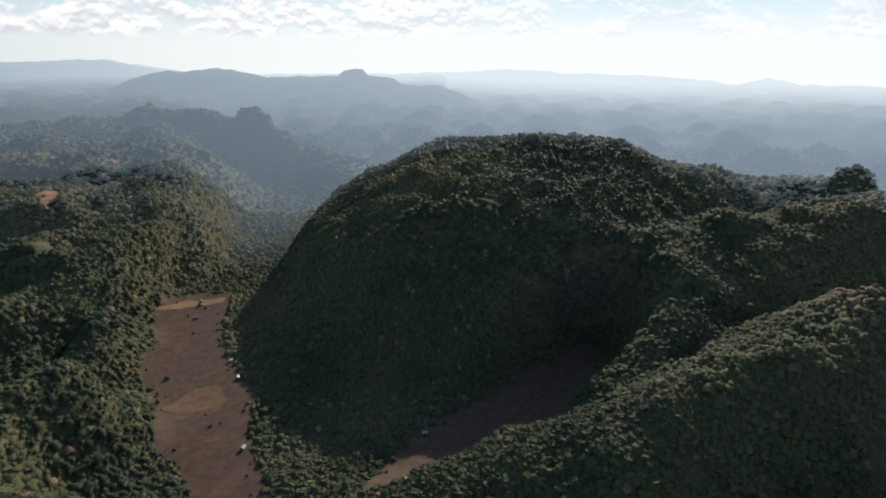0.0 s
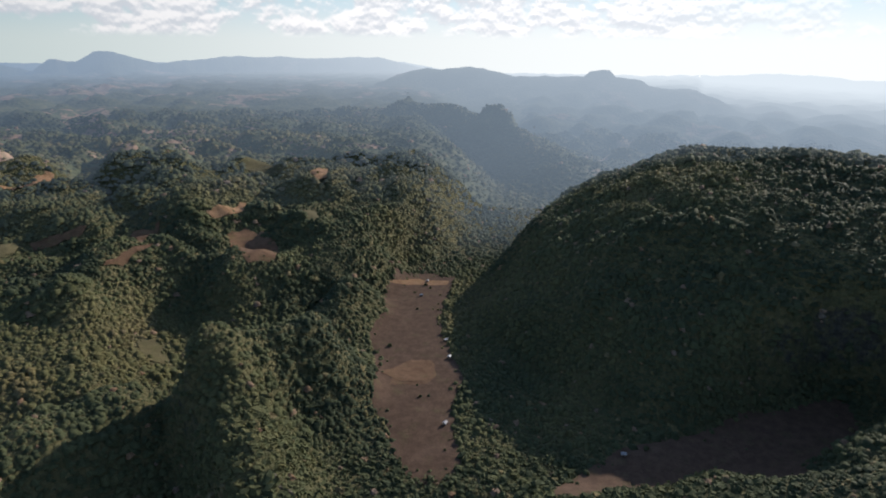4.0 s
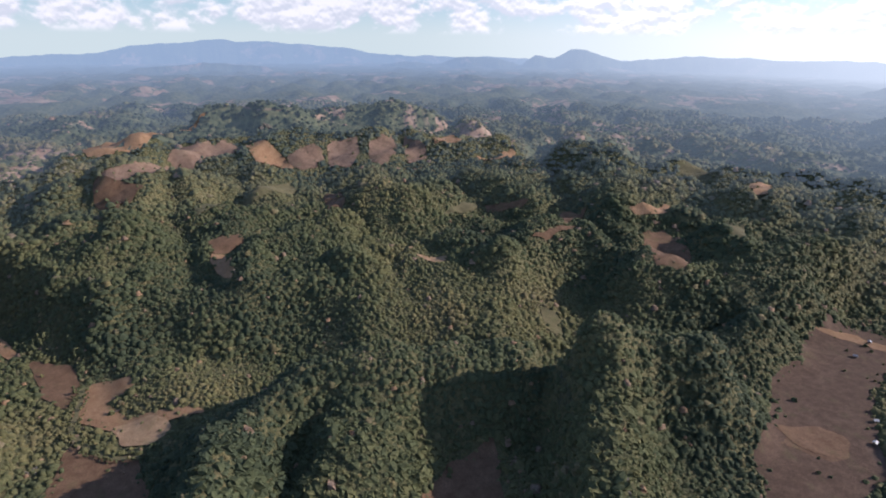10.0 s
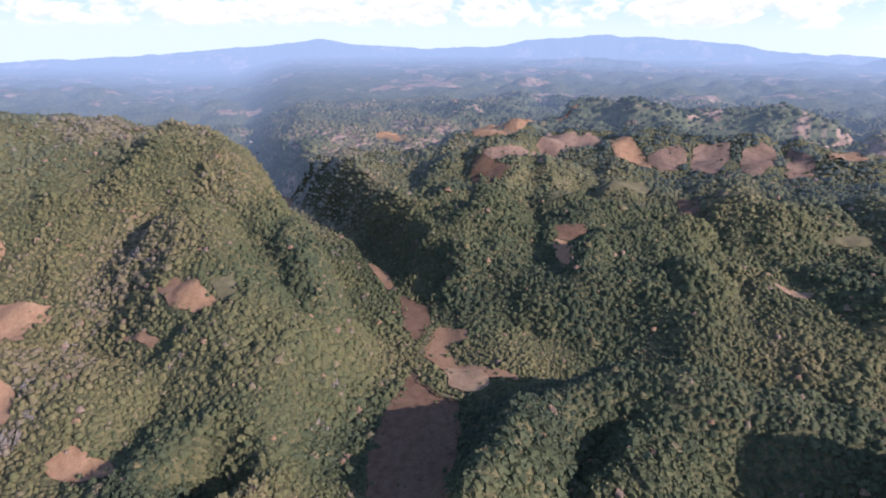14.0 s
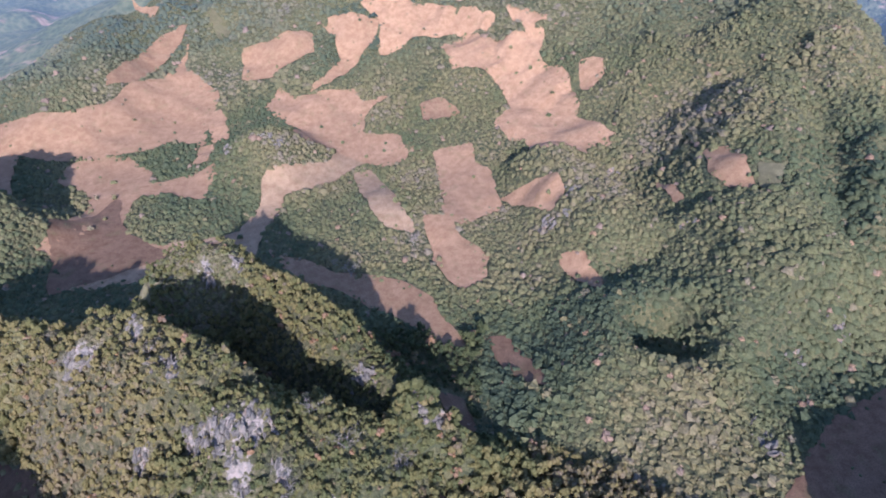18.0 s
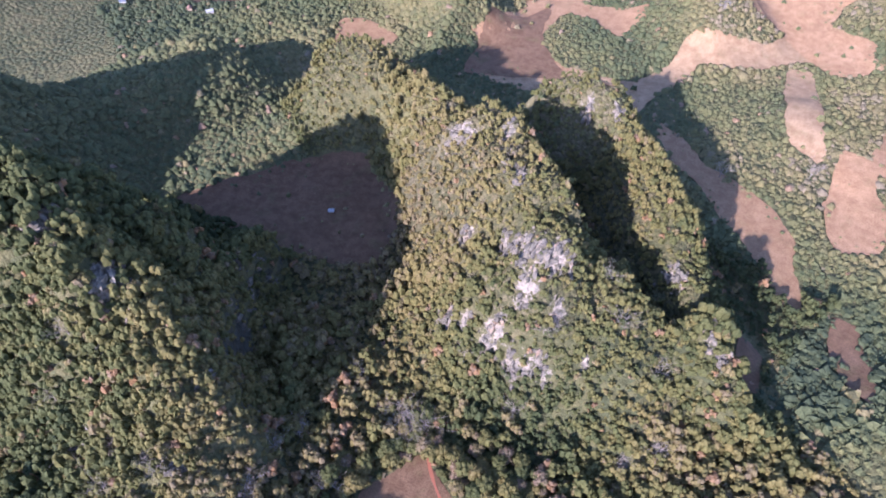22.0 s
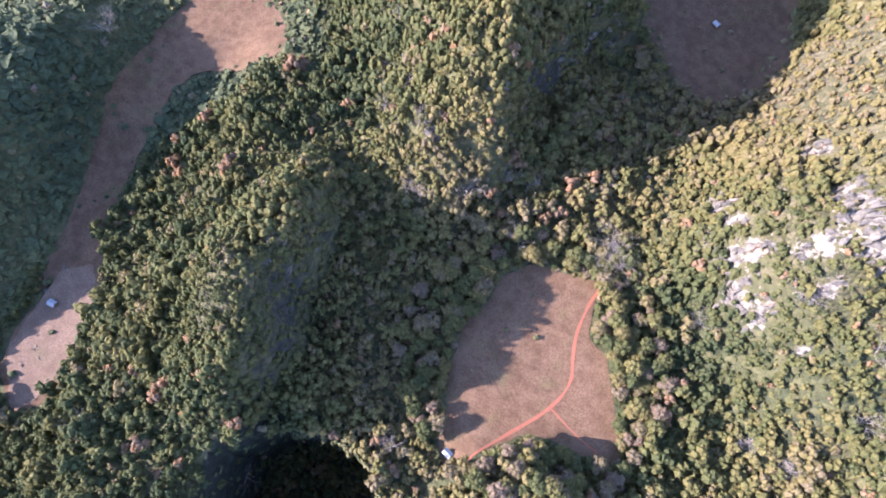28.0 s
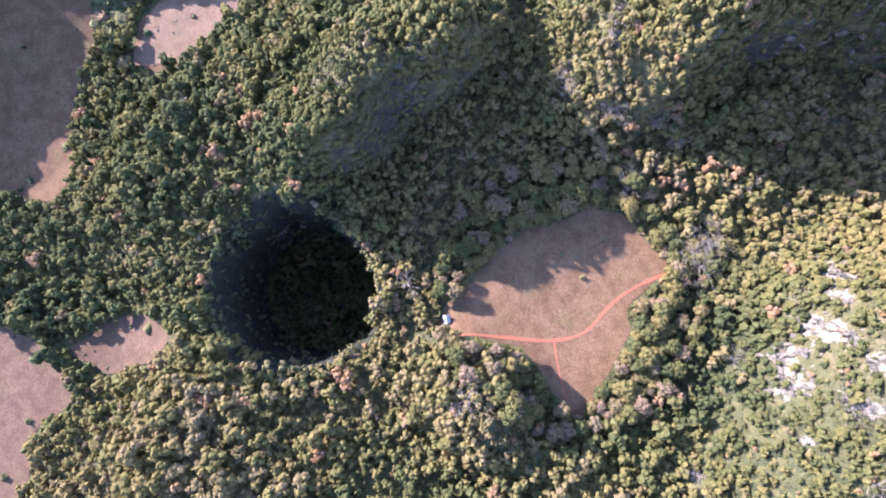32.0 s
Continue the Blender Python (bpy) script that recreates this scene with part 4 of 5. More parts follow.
wood("forest", x, y, 2.3, COARSE, LEAF_NEAR, "leafy understorey filling the gaps between forest trees", 107, True, 0.3, 0.8)
x, y, d, bearing = belt(230, 370, 3.9, 110)
seen = (d > 330) | (bearing < 148) | (bearing > 262)
wood("forest", x[seen], y[seen], 3.2, MIDDLE, LEAF, "dense green broadleaf forest on the near karst hills", 110, True, 0.45, 0.75)
x, y, d, bearing = belt(370, 520, 3.9, 112)
seen = (d < 440) | (bearing < 245) | (bearing > 318)
wood("forest", x[seen], y[seen], 3.2, COARSE, LEAF, "dense green broadleaf forest on karst hills", 112, False, 0.42, 0.68)
x, y, d, bearing = belt(520, 780, 4.3, 120)
seen = (bearing < 228) | (bearing > 318)
wood("forest", x[seen], y[seen], 3.5, COARSE, LEAF, "dark green forest covering hills and gorge sides", 120, False, 0.42, 0.68)
x, y, d, bearing = belt(780, 1040, 6.1, 121)
seen = (bearing < 210) | (bearing > 318)
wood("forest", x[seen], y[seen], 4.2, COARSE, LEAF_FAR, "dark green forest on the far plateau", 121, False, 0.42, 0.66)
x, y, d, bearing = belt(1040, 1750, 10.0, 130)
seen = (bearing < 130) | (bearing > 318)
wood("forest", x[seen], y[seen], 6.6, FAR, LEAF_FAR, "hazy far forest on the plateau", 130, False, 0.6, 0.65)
hx, hy, hr = HOLLOWS[0][:3]
x, y = scatter(0, 140, 2.1, 135)
s = np.hypot(x - hx, y - hy)
wall_side = (s > hr - 9) & (s < hr + 5)
wood("forest", x[wall_side], y[wall_side], 2.2, SCRUB_KINDS, LEAF, "shrubs and creepers clinging to the sinkhole wall", 136)
x, y = scatter(0, 520, 3.0, 140)
keep = (scrubby(x, y, SCRUB + CRAGGY) > 0.1) & ~field_mask(x, y, 2.0) & (hash01(np.round(x * 7), np.round(y * 7), 6) > 0.15)
for bx, by, br in BARE_SPOTS:
    keep &= np.hypot(x - bx, y - by) > br * (0.3 + 0.75 * hash01(np.round(x * 3), np.round(y * 3), 8))
wood("scrub", x[keep], y[keep], 3.6, SCRUB_KINDS, LEAF_NEAR, "low dry olive scrub on rocky limestone slopes", 140)


def part(name, me, parent, label=""):
    ob = new(name, me)
    ob.parent = parent
    return tagged(ob, label)


def tree_model(v, q, t, name):
    """Trunk with limbs, and a leafy crown, as two parts under an Empty at the foot."""
    thing = new("tree")
    part("crown", mesh_of("crown", v[:-6], q[:-3], t, LEAF_ONE, None, False), thing)
    rv, rq = [], []
    for (ax, ay, az), (bx, by, bz), r0, r1 in [((0, 0, -0.3), (0.02, 0, 1.0), 0.085, 0.05), ((0, 0, 0.8), (0.4, 0.15, 1.4), 0.04, 0.015),
                                               ((0, 0, 0.7), (-0.3, 0.3, 1.3), 0.04, 0.015), ((0, 0, 0.9), (-0.05, -0.45, 1.35), 0.035, 0.015)]:
        k = len(rv)
        for cx, cy, cz, r in ((ax, ay, az, r0), (bx, by, bz, r1)):
            rv += [(cx + r * math.cos(b), cy + r * math.sin(b), cz) for b in np.arange(5) * 1.2566]
        rq += [(k + i, k + (i + 1) % 5, k + 5 + (i + 1) % 5, k + 5 + i) for i in range(5)]
    part("trunk", mesh_of("trunk", np.array(rv), np.array(rq), None, BARK), thing)
    return tagged(thing, "broadleaf forest tree with a rounded leafy crown", "tree", "trees round the red field")


LONE_Z = height(LONE_X, LONE_Y)
LEAFY = [crown(pick, 9, 27, True, True, 0.55) for _ in range(9)]
models = [tree_model(v, q, t, "tree") for v, q, t in LEAFY]
dice = random.Random(77)
for n, (px_, py_, pz_) in enumerate(zip(LONE_X, LONE_Y, LONE_Z)):
    s = 4.1 * (0.55 + 0.85 * dice.random() ** 1.4)
    m = pose(px_, py_, pz_ - 0.2, 0, 0, dice.uniform(0, 360)) @ Matrix.Diagonal((s, s, s * dice.uniform(0.85, 1.25), 1))
    if n < len(models):
        models[n].matrix_basis = m
    else:
        base = models[n % len(models)]
        twin = copy_thing(base, m)
        twin.matrix_basis = m


# ---- fields laid on the ground ----
def wobble(outline, step, amount, seed):
    """A closed outline with rounded corners and an uneven hand-cut edge."""
    p = np.array(outline, float)
    q = np.roll(p, -1, 0)
    p = np.stack((p * 0.88 + q * 0.12, p * 0.12 + q * 0.88), 1).reshape(-1, 2)
    out = []
    for a, b in zip(p, np.roll(p, -1, 0)):
        n = max(1, int(np.linalg.norm(b - a) / step))
        out += [a + (b - a) * i / n for i in range(n)]
    p = np.array(out)
    p[:, 0] += amount * 2 * fbm(p[:, 0], p[:, 1], 14.0, seed, 3)
    p[:, 1] += amount * 2 * fbm(p[:, 0], p[:, 1], 14.0, seed + 50, 3)
    return p


def lay_field(soil, outline, n):
    d = float(np.hypot(*np.mean(outline, axis=0)))
    cell = max(3.0, 0.012 * d)
    heart = np.mean(outline, axis=0)
    outline = [tuple(heart + (np.array(c) - heart) * 1.05) for c in outline]
    p = wobble(outline, max(2.5, cell * 0.7), 1.2 + d * 0.0012, n)
    bm = bmesh.new()
    bm.faces.new([bm.verts.new((a, b, 0)) for a, b in p])
    bmesh.ops.triangulate(bm, faces=bm.faces[:])
    lo, hi = p.min(0), p.max(0)
    for axis in (0, 1):
        for c in np.arange(lo[axis] + cell, hi[axis], cell):
            co, no = [0, 0, 0], [0, 0, 0]
            co[axis], no[axis] = c, 1
            bmesh.ops.bisect_plane(bm, geom=bm.verts[:] + bm.edges[:] + bm.faces[:], plane_co=co, plane_no=no)
    me = bpy.data.meshes.new("field")
    bm.normal_update()
    bm.to_mesh(me)
    bm.free()
    co = np.zeros(len(me.vertices) * 3, np.float32)
    me.vertices.foreach_get("co", co)
    co = co.reshape(-1, 3)
    co[:, 2] = height(co[:, 0], co[:, 1]) + 0.1 + 0.03 * (n % 17)
    me.vertices.foreach_set("co", co.ravel())
    me.polygons.foreach_set("use_smooth", np.ones(len(me.polygons), bool))
    if len(me.polygons) and me.polygons[0].normal.z < 0:
        me.flip_normals()
    me.update()
    me.materials.append(soil)
    words = {STUBBLE: "brown stubble field on the wooded plateau", DIMMED_SOIL: "bare field between wooded hills, its brown darkened in place of shade", RED_SOIL: "bare red-brown worked field in a karst valley", TAN_SOIL: "dry tan stubble field among forest patches",
             PALE_SOIL: "pale scraped earth with rubble and dry grass", FALLOW: "grassy fallow clearing between trees"}[soil]
    return tagged(new("field", me), words, "field", "fields in the valleys")


for n, (soil, outline) in enumerate(FIELDS):
    lay_field(soil, outline, n)


def ribbon(name, places, width, lift, material, label, category):
    """A narrow way that follows the ground."""
    p = np.array(places, float)
    for _ in range(3):
        mid = np.stack((p[:-1] * 0.75 + p[1:] * 0.25, p[:-1] * 0.25 + p[1:] * 0.75), 1).reshape(-1, 2)
        p = np.concatenate((p[:1], mid, p[-1:]))
    along_ = np.gradient(p, axis=0)
    side = np.stack((-along_[:, 1], along_[:, 0]), -1) / np.maximum(np.linalg.norm(along_, axis=1), 1e-6)[:, None]
    w = width * (0.5 + 0.35 * fbm(p[:, 0], p[:, 1], 9.0, 61))[:, None]
    rows = [p + side * w, p - side * w]
    v = np.concatenate([np.concatenate((r, (height(r[:, 0], r[:, 1]) + lift)[:, None]), 1) for r in rows])
    n = len(p)
    i = np.arange(n - 1)
    q = np.stack((i, i + n, i + n + 1, i + 1), -1)
    return tagged(new(name, mesh_of(name, v, q, material=material)), label, category, kind="structure")


ribbon("path", [(-9, -12), (-7, -17), (-6, -37), (-4, -61), (3, -77), (16, -84), (27, -93), (40, -111), (44, -125), (53, -142)], 1.4, 0.25, TRACK,
       "trodden red earth footpath winding across the field", "path")
ribbon("path", [(-4, -61), (-20, -66), (-32, -72)], 0.9, 0.22, TRACK, "faint red earth footpath branching in the field", "path")

ribbon("stream", [(-535, -95), (-490, -96), (-471, -100), (-444, -86), (-423, -69), (-414, -49)], 4.5, 0.9, FALLOW, "overgrown green stream bed winding between fields", "stream")
bank_x, bank_y = scatter(380, 560, 3.6, 160)
by_stream = np.full(len(bank_x), 99.0)
for (ax, ay), (bx, by) in zip([(-535, -95), (-490, -96), (-471, -100), (-444, -86), (-423, -69)], [(-490, -96), (-471, -100), (-444, -86), (-423, -69), (-414, -49)]):
    by_stream = np.minimum(by_stream, along(bank_x, bank_y, ax, ay, bx, by)[1])
lush = (by_stream > 2.0) & (by_stream < 6.5)
wood("shrubs", bank_x[lush], bank_y[lush], 1.7, SCRUB_KINDS, LEAF, "green bushes lining the small stream", 161)

# ---- huts and villages ----
ROOF_TIN = plain_material("weathered_tin_roof", (0.3, 0.3, 0.3), 0.5, 0.35, 1.2)
ROOF_BLUE = plain_material("blue_tin_roof", (0.13, 0.155, 0.2), 0.5, 0.35, 1.2)
ROOF_RUST = plain_material("rusty_roof", (0.24, 0.14, 0.1), 0.8, 0.4, 1.2)
WALL = plain_material("plank_wall", (0.3, 0.22, 0.15), 0.9, 0.4, 0.6)
WALL_PALE = plain_material("plaster_wall", (0.36, 0.33, 0.29), 0.9, 0.3, 1.5)
DARK = plain_material("dark_opening", (0.03, 0.028, 0.025), 0.9, 0.2)


def box(lo, hi):
    (a, b, c), (d, e, f) = lo, hi
    v = np.array([(a, b, c), (d, b, c), (d, e, c), (a, e, c), (a, b, f), (d, b, f), (d, e, f), (a, e, f)], float)
    return v, np.array([(0, 3, 2, 1), (4, 5, 6, 7), (0, 1, 5, 4), (1, 2, 6, 5), (2, 3, 7, 6), (3, 0, 4, 7)])


def gable(l, w, eave, top, over, thick=0.12):
    x, y = l / 2 + over, w / 2 + over
    drop = eave - (top - eave) * over / (w / 2)
    out = [(-x, -y, drop), (x, -y, drop), (x, 0, top), (-x, 0, top), (-x, y, drop), (x, y, drop)]
    v = np.array(out + [(a, b, c + thick) for a, b, c in out])
    q = [(6, 7, 8, 9), (9, 8, 11, 10), (0, 3, 2, 1), (3, 4, 5, 2), (0, 1, 7, 6), (4, 10, 11, 5), (0, 6, 9, 3), (3, 9, 10, 4), (1, 2, 8, 7), (2, 5, 11, 8)]
    return v, np.array(q)


def house(l, w, eave, top, roof_mat, wall_mat, label, category, group, stilts=False):
    thing = new("hut" if category == "hut" else "house")
    low = 0.7 if stilts else -0.6
    v, q = box((-l / 2, -w / 2, low), (l / 2, w / 2, eave))
    ends = np.array([(-l / 2, 0, top - 0.02), (l / 2, 0, top - 0.02)])
    v = np.concatenate((v, ends))
    part("wall", mesh_of("wall", v, q, np.array([(4, 7, 8), (5, 9, 6)]), wall_mat, smooth_faces=False), thing)
    v, q = gable(l, w, eave, top, 0.5)
    part("roof", mesh_of("roof", v, q, material=roof_mat, smooth_faces=False), thing, "corrugated metal roof")
    v, q = box((-0.45, -w / 2 - 0.03, max(low, 0)), (0.45, -w / 2 + 0.05, max(low, 0) + 1.7))
    part("door", mesh_of("door", v, q, material=DARK, smooth_faces=False), thing, "dark open doorway")
    if not stilts:
        for x in (-l * 0.32, l * 0.32):
            v, q = box((x - 0.4, -w / 2 - 0.03, 1.0), (x + 0.4, -w / 2 + 0.05, 1.9))
            part("window", mesh_of("window", v, q, material=DARK, smooth_faces=False), thing)
    else:
        for x in (-l / 2 + 0.12, l / 2 - 0.12):
            for y in (-w / 2 + 0.12, w / 2 - 0.12):
                v, q = box((x - 0.09, y - 0.09, -0.6), (x + 0.09, y + 0.09, 0.75))
                part("post", mesh_of("post", v, q, material=BARK, smooth_faces=False), thing)
    return tagged(thing, label, category, group)


def stand(x, y):
    return float(height(np.array([x]), np.array([y]))[0])


hut = house(3.4, 2.6, 2.3, 3.1, ROOF_TIN, WALL, "small farm hut on stilts with a pale tin roof", "hut", "field huts", True)
spots = [(-2, -5, 20), (-12, -9, 70), (149, 153, 40), (-13, 390, 10), (-153, 371, 80), (-278, 593, 30), (-289, 636, 120), (-207, 501, 60), (163, -266, 15), (-190, 470, 100)]
for n, (hx, hy, turn) in enumerate(spots):
    m = pose(hx, hy, stand(hx, hy) + 0.15, 0, 0, turn)
    if n == 0:
        hut.matrix_basis = m
    else:
        copy_thing(hut, m)

kinds = [house(7, 5, 2.6, 3.9, ROOF_TIN, WALL_PALE, "village house with a bright tin roof", "house", "village houses"),
         house(6.5, 5, 2.6, 3.8, ROOF_BLUE, WALL_PALE, "village house with a grey-blue tin roof", "house", "village houses"),
         house(6.5, 4.6, 2.6, 4.0, ROOF_RUST, WALL, "wooden village house with a rusty brown roof", "house", "village houses")]
used = [False] * 3
dice = random.Random(5)
for cx, cy, far_, turn, count, spread, thin_ in ((478, -600, 0, 40, 120, 46, 0.8), (*at(119.6, 1390), 1, 20, 40, 70, 0.4)):
    laid = []
    for _ in range(900):
        if len(laid) >= count:
            break
        u, v_ = dice.gauss(0, spread), dice.gauss(0, spread * thin_)
        c, s = math.cos(radians(turn)), math.sin(radians(turn))
        hx, hy = cx + u * c - v_ * s, cy + u * s + v_ * c
        if any(math.hypot(hx - a, hy - b) < 8.5 for a, b in laid):
            continue
        laid.append((hx, hy))
        k = dice.choices((0, 1, 2), (2, 3, 5))[0]
        m = pose(hx, hy, stand(hx, hy), 0, 0, turn + dice.choice((0, 90)) + dice.uniform(-15, 15))
        if used[k]:
            copy_thing(kinds[k], m)
        else:
            kinds[k].matrix_basis, used[k] = m, True

vx, vy = scatter(0, 900, 13.0, 170)
near_ = (np.hypot(vx - 478, vy + 600) < 110) & field_mask(vx, vy) & (hash01(np.round(vx), np.round(vy), 5) > 0.35)
wood("shrubs", vx[near_], vy[near_], 2.8, MIDDLE, LEAF, "garden trees between the village houses", 170)

# ---- limestone outcrops ----
def rock_mesh(rng):
    """A jagged limestone block: a rough pillar with a broken top."""
    bm = bmesh.new()
    bmesh.ops.create_icosphere(bm, subdivisions=2, radius=1.0)
    sx, sy = rng.uniform(0.6, 1.0), rng.uniform(0.45, 0.8)
    off = Vector((rng.uniform(0, 50), rng.uniform(0, 50), 0))
    for v in bm.verts:
        n = noise.noise(v.co * 1.6 + off) * 0.5 + noise.noise(v.co * 4.0 + off) * 0.3
        v.co *= 1 + n
        v.co = Vector((round(v.co.x * 3.2) / 3.2 * 0.5 + v.co.x * 0.5, v.co.y, round(v.co.z * 2.6) / 2.6 * 0.5 + v.co.z * 0.5))
        v.co.x, v.co.y, v.co.z = v.co.x * sx, v.co.y * sy, v.co.z * rng.uniform(0.9, 1.1)
    me = bpy.data.meshes.new("rock")
    bm.to_mesh(me)
    bm.free()
    me.materials.append(ROCK)
    return me


rng = random.Random(21)
BLOCKS = [rock_mesh(rng) for _ in range(8)]


def outcrop(x, y, length, turn, size, label="grey and cream limestone crag breaking through the scrub"):
    """A row of broken blocks along a ledge."""
    thing = new("limestone_outcrop")
    z0 = stand(x, y)
    thing.matrix_basis = pose(x, y, z0)
    c, s = math.cos(radians(turn)), math.sin(radians(turn))
    for _ in range(max(5, int(length / size * 2.6))):
        u, v = rng.uniform(-length / 2, length / 2), rng.gauss(0, size * 0.7)
        a, b = u * c - v * s, u * s + v * c
        ob = new("rock", BLOCKS[rng.randrange(8)])
        ob.parent = thing
        g = size * rng.uniform(0.26, 0.82)
        ob.matrix_basis = pose(a, b, stand(x + a, y + b) - z0 - g * rng.uniform(0.0, 0.35), rng.uniform(-20, 20), rng.uniform(-20, 20), turn + rng.uniform(-35, 35)) @ Matrix.Diagonal((g * 1.4, g * 0.8, g * rng.uniform(0.6, 1.1), 1))
    return tagged(thing, label, "rock outcrop", "limestone outcrops")


outcrop(12, -196, 18, 60, 4.6)
outcrop(24, -204, 12, 60, 4.2)
outcrop(-2, -193, 14, 70, 4.4)
outcrop(50, -214, 9, 60, 3.4)
outcrop(10, -182, 14, 70, 3.6)
outcrop(-7, -179, 10, 75, 3.4)
outcrop(50, -178, 10, 70, 4.4)
outcrop(23, -167, 14, 80, 4.0)
outcrop(-8, -161, 10, 80, 3.8)
outcrop(8, -160, 12, 80, 4.0)
outcrop(-66, -241, 12, 110, 4.4)
outcrop(-71, -236, 8, 110, 3.6)
outcrop(-83, -191, 9, 120, 4.4)
outcrop(-92, -187, 9, 120, 4.4)
outcrop(1, -351, 12, 70, 4.6)
outcrop(-20, -350, 10, 70, 4.4)
outcrop(75, -273, 12, 30, 4.6)
outcrop(63, -271, 12, 40, 4.6)
outcrop(39, -262, 10, 40, 4.2)
outcrop(26, -235, 12, 50, 4.2)
outcrop(311, -608, 26, 60, 7.0)
outcrop(318, -614, 18, 60, 7.0)
outcrop(298, -596, 18, 60, 6.0)
outcrop(282, -606, 16, 60, 6.0)
outcrop(-56, -641, 10, 20, 5.0)
outcrop(-101, -612, 16, 20, 6.0)
outcrop(-289, -354, 14, 30, 4.0)
outcrop(-320, -369, 10, 20, 4.0)
outcrop(-377, -387, 14, 20, 5.0)
outcrop(217, -119, 16, 30, 4.4)
outcrop(189, -113, 16, 80, 4.4)
outcrop(192, -115, 10, 80, 4.0)
outcrop(189, -63, 12, 80, 3.8)
outcrop(141, -61, 12, 40, 3.8)
outcrop(193, -55, 12, 80, 3.6)
outcrop(357, -66, 22, 50, 4.4)
outcrop(338, -59, 14, 50, 4.0)
outcrop(351, -145, 18, 50, 5.0)
outcrop(51, -180, 9, 80, 3.4)
outcrop(27, -168, 10, 70, 3.6)
outcrop(0, -162, 10, 70, 3.2)
outcrop(53, -218, 9, 80, 3.4)
outcrop(23, -202, 14, 60, 4.0)
outcrop(11, -195, 10, 60, 3.6)
outcrop(-57, -137, 9, 60, 2.8)
outcrop(-274, -114, 14, 60, 4.0)
outcrop(-389, -152, 10, 60, 4.0)
outcrop(-286, -356, 14, 120, 4.0)
outcrop(-300, -353, 10, 120, 4.0)
outcrop(-395, -405, 14, 20, 4.5)
outcrop(-488, -389, 14, 80, 5.0)
outcrop(-100, -610, 22, 20, 5.0)
outcrop(-260, -937, 16, 20, 6.0)
outcrop(-717, -261, 16, 80, 5.0)
outcrop(49, -180, 8, 85, 3.8)
outcrop(19, -170, 14, 57, 3.5)
outcrop(-6, -163, 7, 28, 3.8)
outcrop(6, -162, 10, 22, 3.2)
outcrop(18, -205, 14, 65, 4.1)
outcrop(1, -197, 15, 60, 4.3)
outcrop(30, -210, 9, 68, 3.5)
outcrop(-9, -195, 10, 77, 3.5)
outcrop(49, -218, 10, 73, 3.5)
outcrop(34, -241, 10, 28, 3.8)
outcrop(70, -272, 12, 34, 4.1)
outcrop(63, -408, 7, 29, 3.8)
outcrop(-69, -237, 9, 54, 4.1)
outcrop(-84, -191, 10, 56, 4.6)
outcrop(-90, -188, 8, 54, 3.8)
outcrop(-73, -146, 9, 43, 3.5)
outcrop(188, -107, 14, 130, 4.1)
outcrop(189, -118, 9, 128, 3.8)
outcrop(194, -57, 9, 133, 3.5)
outcrop(172, -58, 8, 131, 3.2)
outcrop(355, -70, 16, 139, 4.6)
outcrop(343, -63, 10, 140, 4.1)
outcrop(223, -124, 14, 91, 4.3)
outcrop(175, -172, 14, 86, 4.3)
outcrop(128, -105, 9, 91, 3.5)
outcrop(54, -182, 8, 97, 3.5)
outcrop(39, -176, 8, 92, 3.5)
outcrop(23, -172, 10, 87, 3.8)
outcrop(12, -164, 9, 84, 3.2)
outcrop(-4, -163, 7, 78, 3.2)
outcrop(-27, -169, 7, 71, 3.2)
outcrop(-56, -136, 7, 37, 2.9)
outcrop(-41, -16, 6, 131, 2.6)
outcrop(138, -96, 12, 95, 4.1)
outcrop(166, -170, 12, 84, 3.8)
outcrop(190, -111, 12, 120, 4.0)
outcrop(175, -103, 16, 140, 3.5)
outcrop(188, -92, 10, 124, 3.0)
outcrop(159, -156, 26, 66, 4.5)
outcrop(223, -124, 10, 61, 4.5)
outcrop(354, -147, 12, 87, 4.0)
outcrop(190, -67, 16, 151, 3.5)
outcrop(171, -185, 24, 53, 4.0)
outcrop(140, -61, 10, 86, 3.0)
outcrop(106, 33, 14, 167, 3.4)
outcrop(81, 69, 12, 161, 3.2)
outcrop(109, 51, 12, 135, 3.2)
outcrop(71, 74, 12, 16, 3.0)
outcrop(113, 23, 16, 112, 3.2)
outcrop(-34, -27, 7, 128, 3.0)
outcrop(-277, -115, 14, 12, 6.5)
outcrop(154, 154, 12, 15, 1.4)
outcrop(129, 167, 14, 22, 1.4)
outcrop(164, 143, 9, 11, 1.3)
outcrop(127, 174, 7, 164, 1.2)
outcrop(-284, -119, 8, 13, 6.0)
outcrop(-288, -358, 18, 21, 4.5)
outcrop(-397, -404, 16, 146, 5.0)
outcrop(-490, -389, 14, 18, 5.0)
outcrop(-740, -264, 14, 20, 5.0)
outcrop(-396, -152, 14, 11, 5.0)
outcrop(-431, -119, 8, 16, 4.0)
outcrop(-352, -148, 8, 13, 4.0)
outcrop(-596, -186, 14, 7, 5.0)
outcrop(-324, -373, 10, 19, 4.0)
outcrop(-89, -623, 24, 2, 6.0)
outcrop(-53, -651, 12, 5, 5.0)
outcrop(-494, -394, 12, 29, 5.0)
outcrop(300, -602, 30, 96, 7.0)
outcrop(276, -607, 22, 34, 6.0)
outcrop(307, -601, 24, 47, 6.0)
outcrop(-1064, 165, 16, 81, 7.0)
outcrop(-206, 229, 10, 42, 4.0)
outcrop(-740, -264, 12, 20, 5.0)
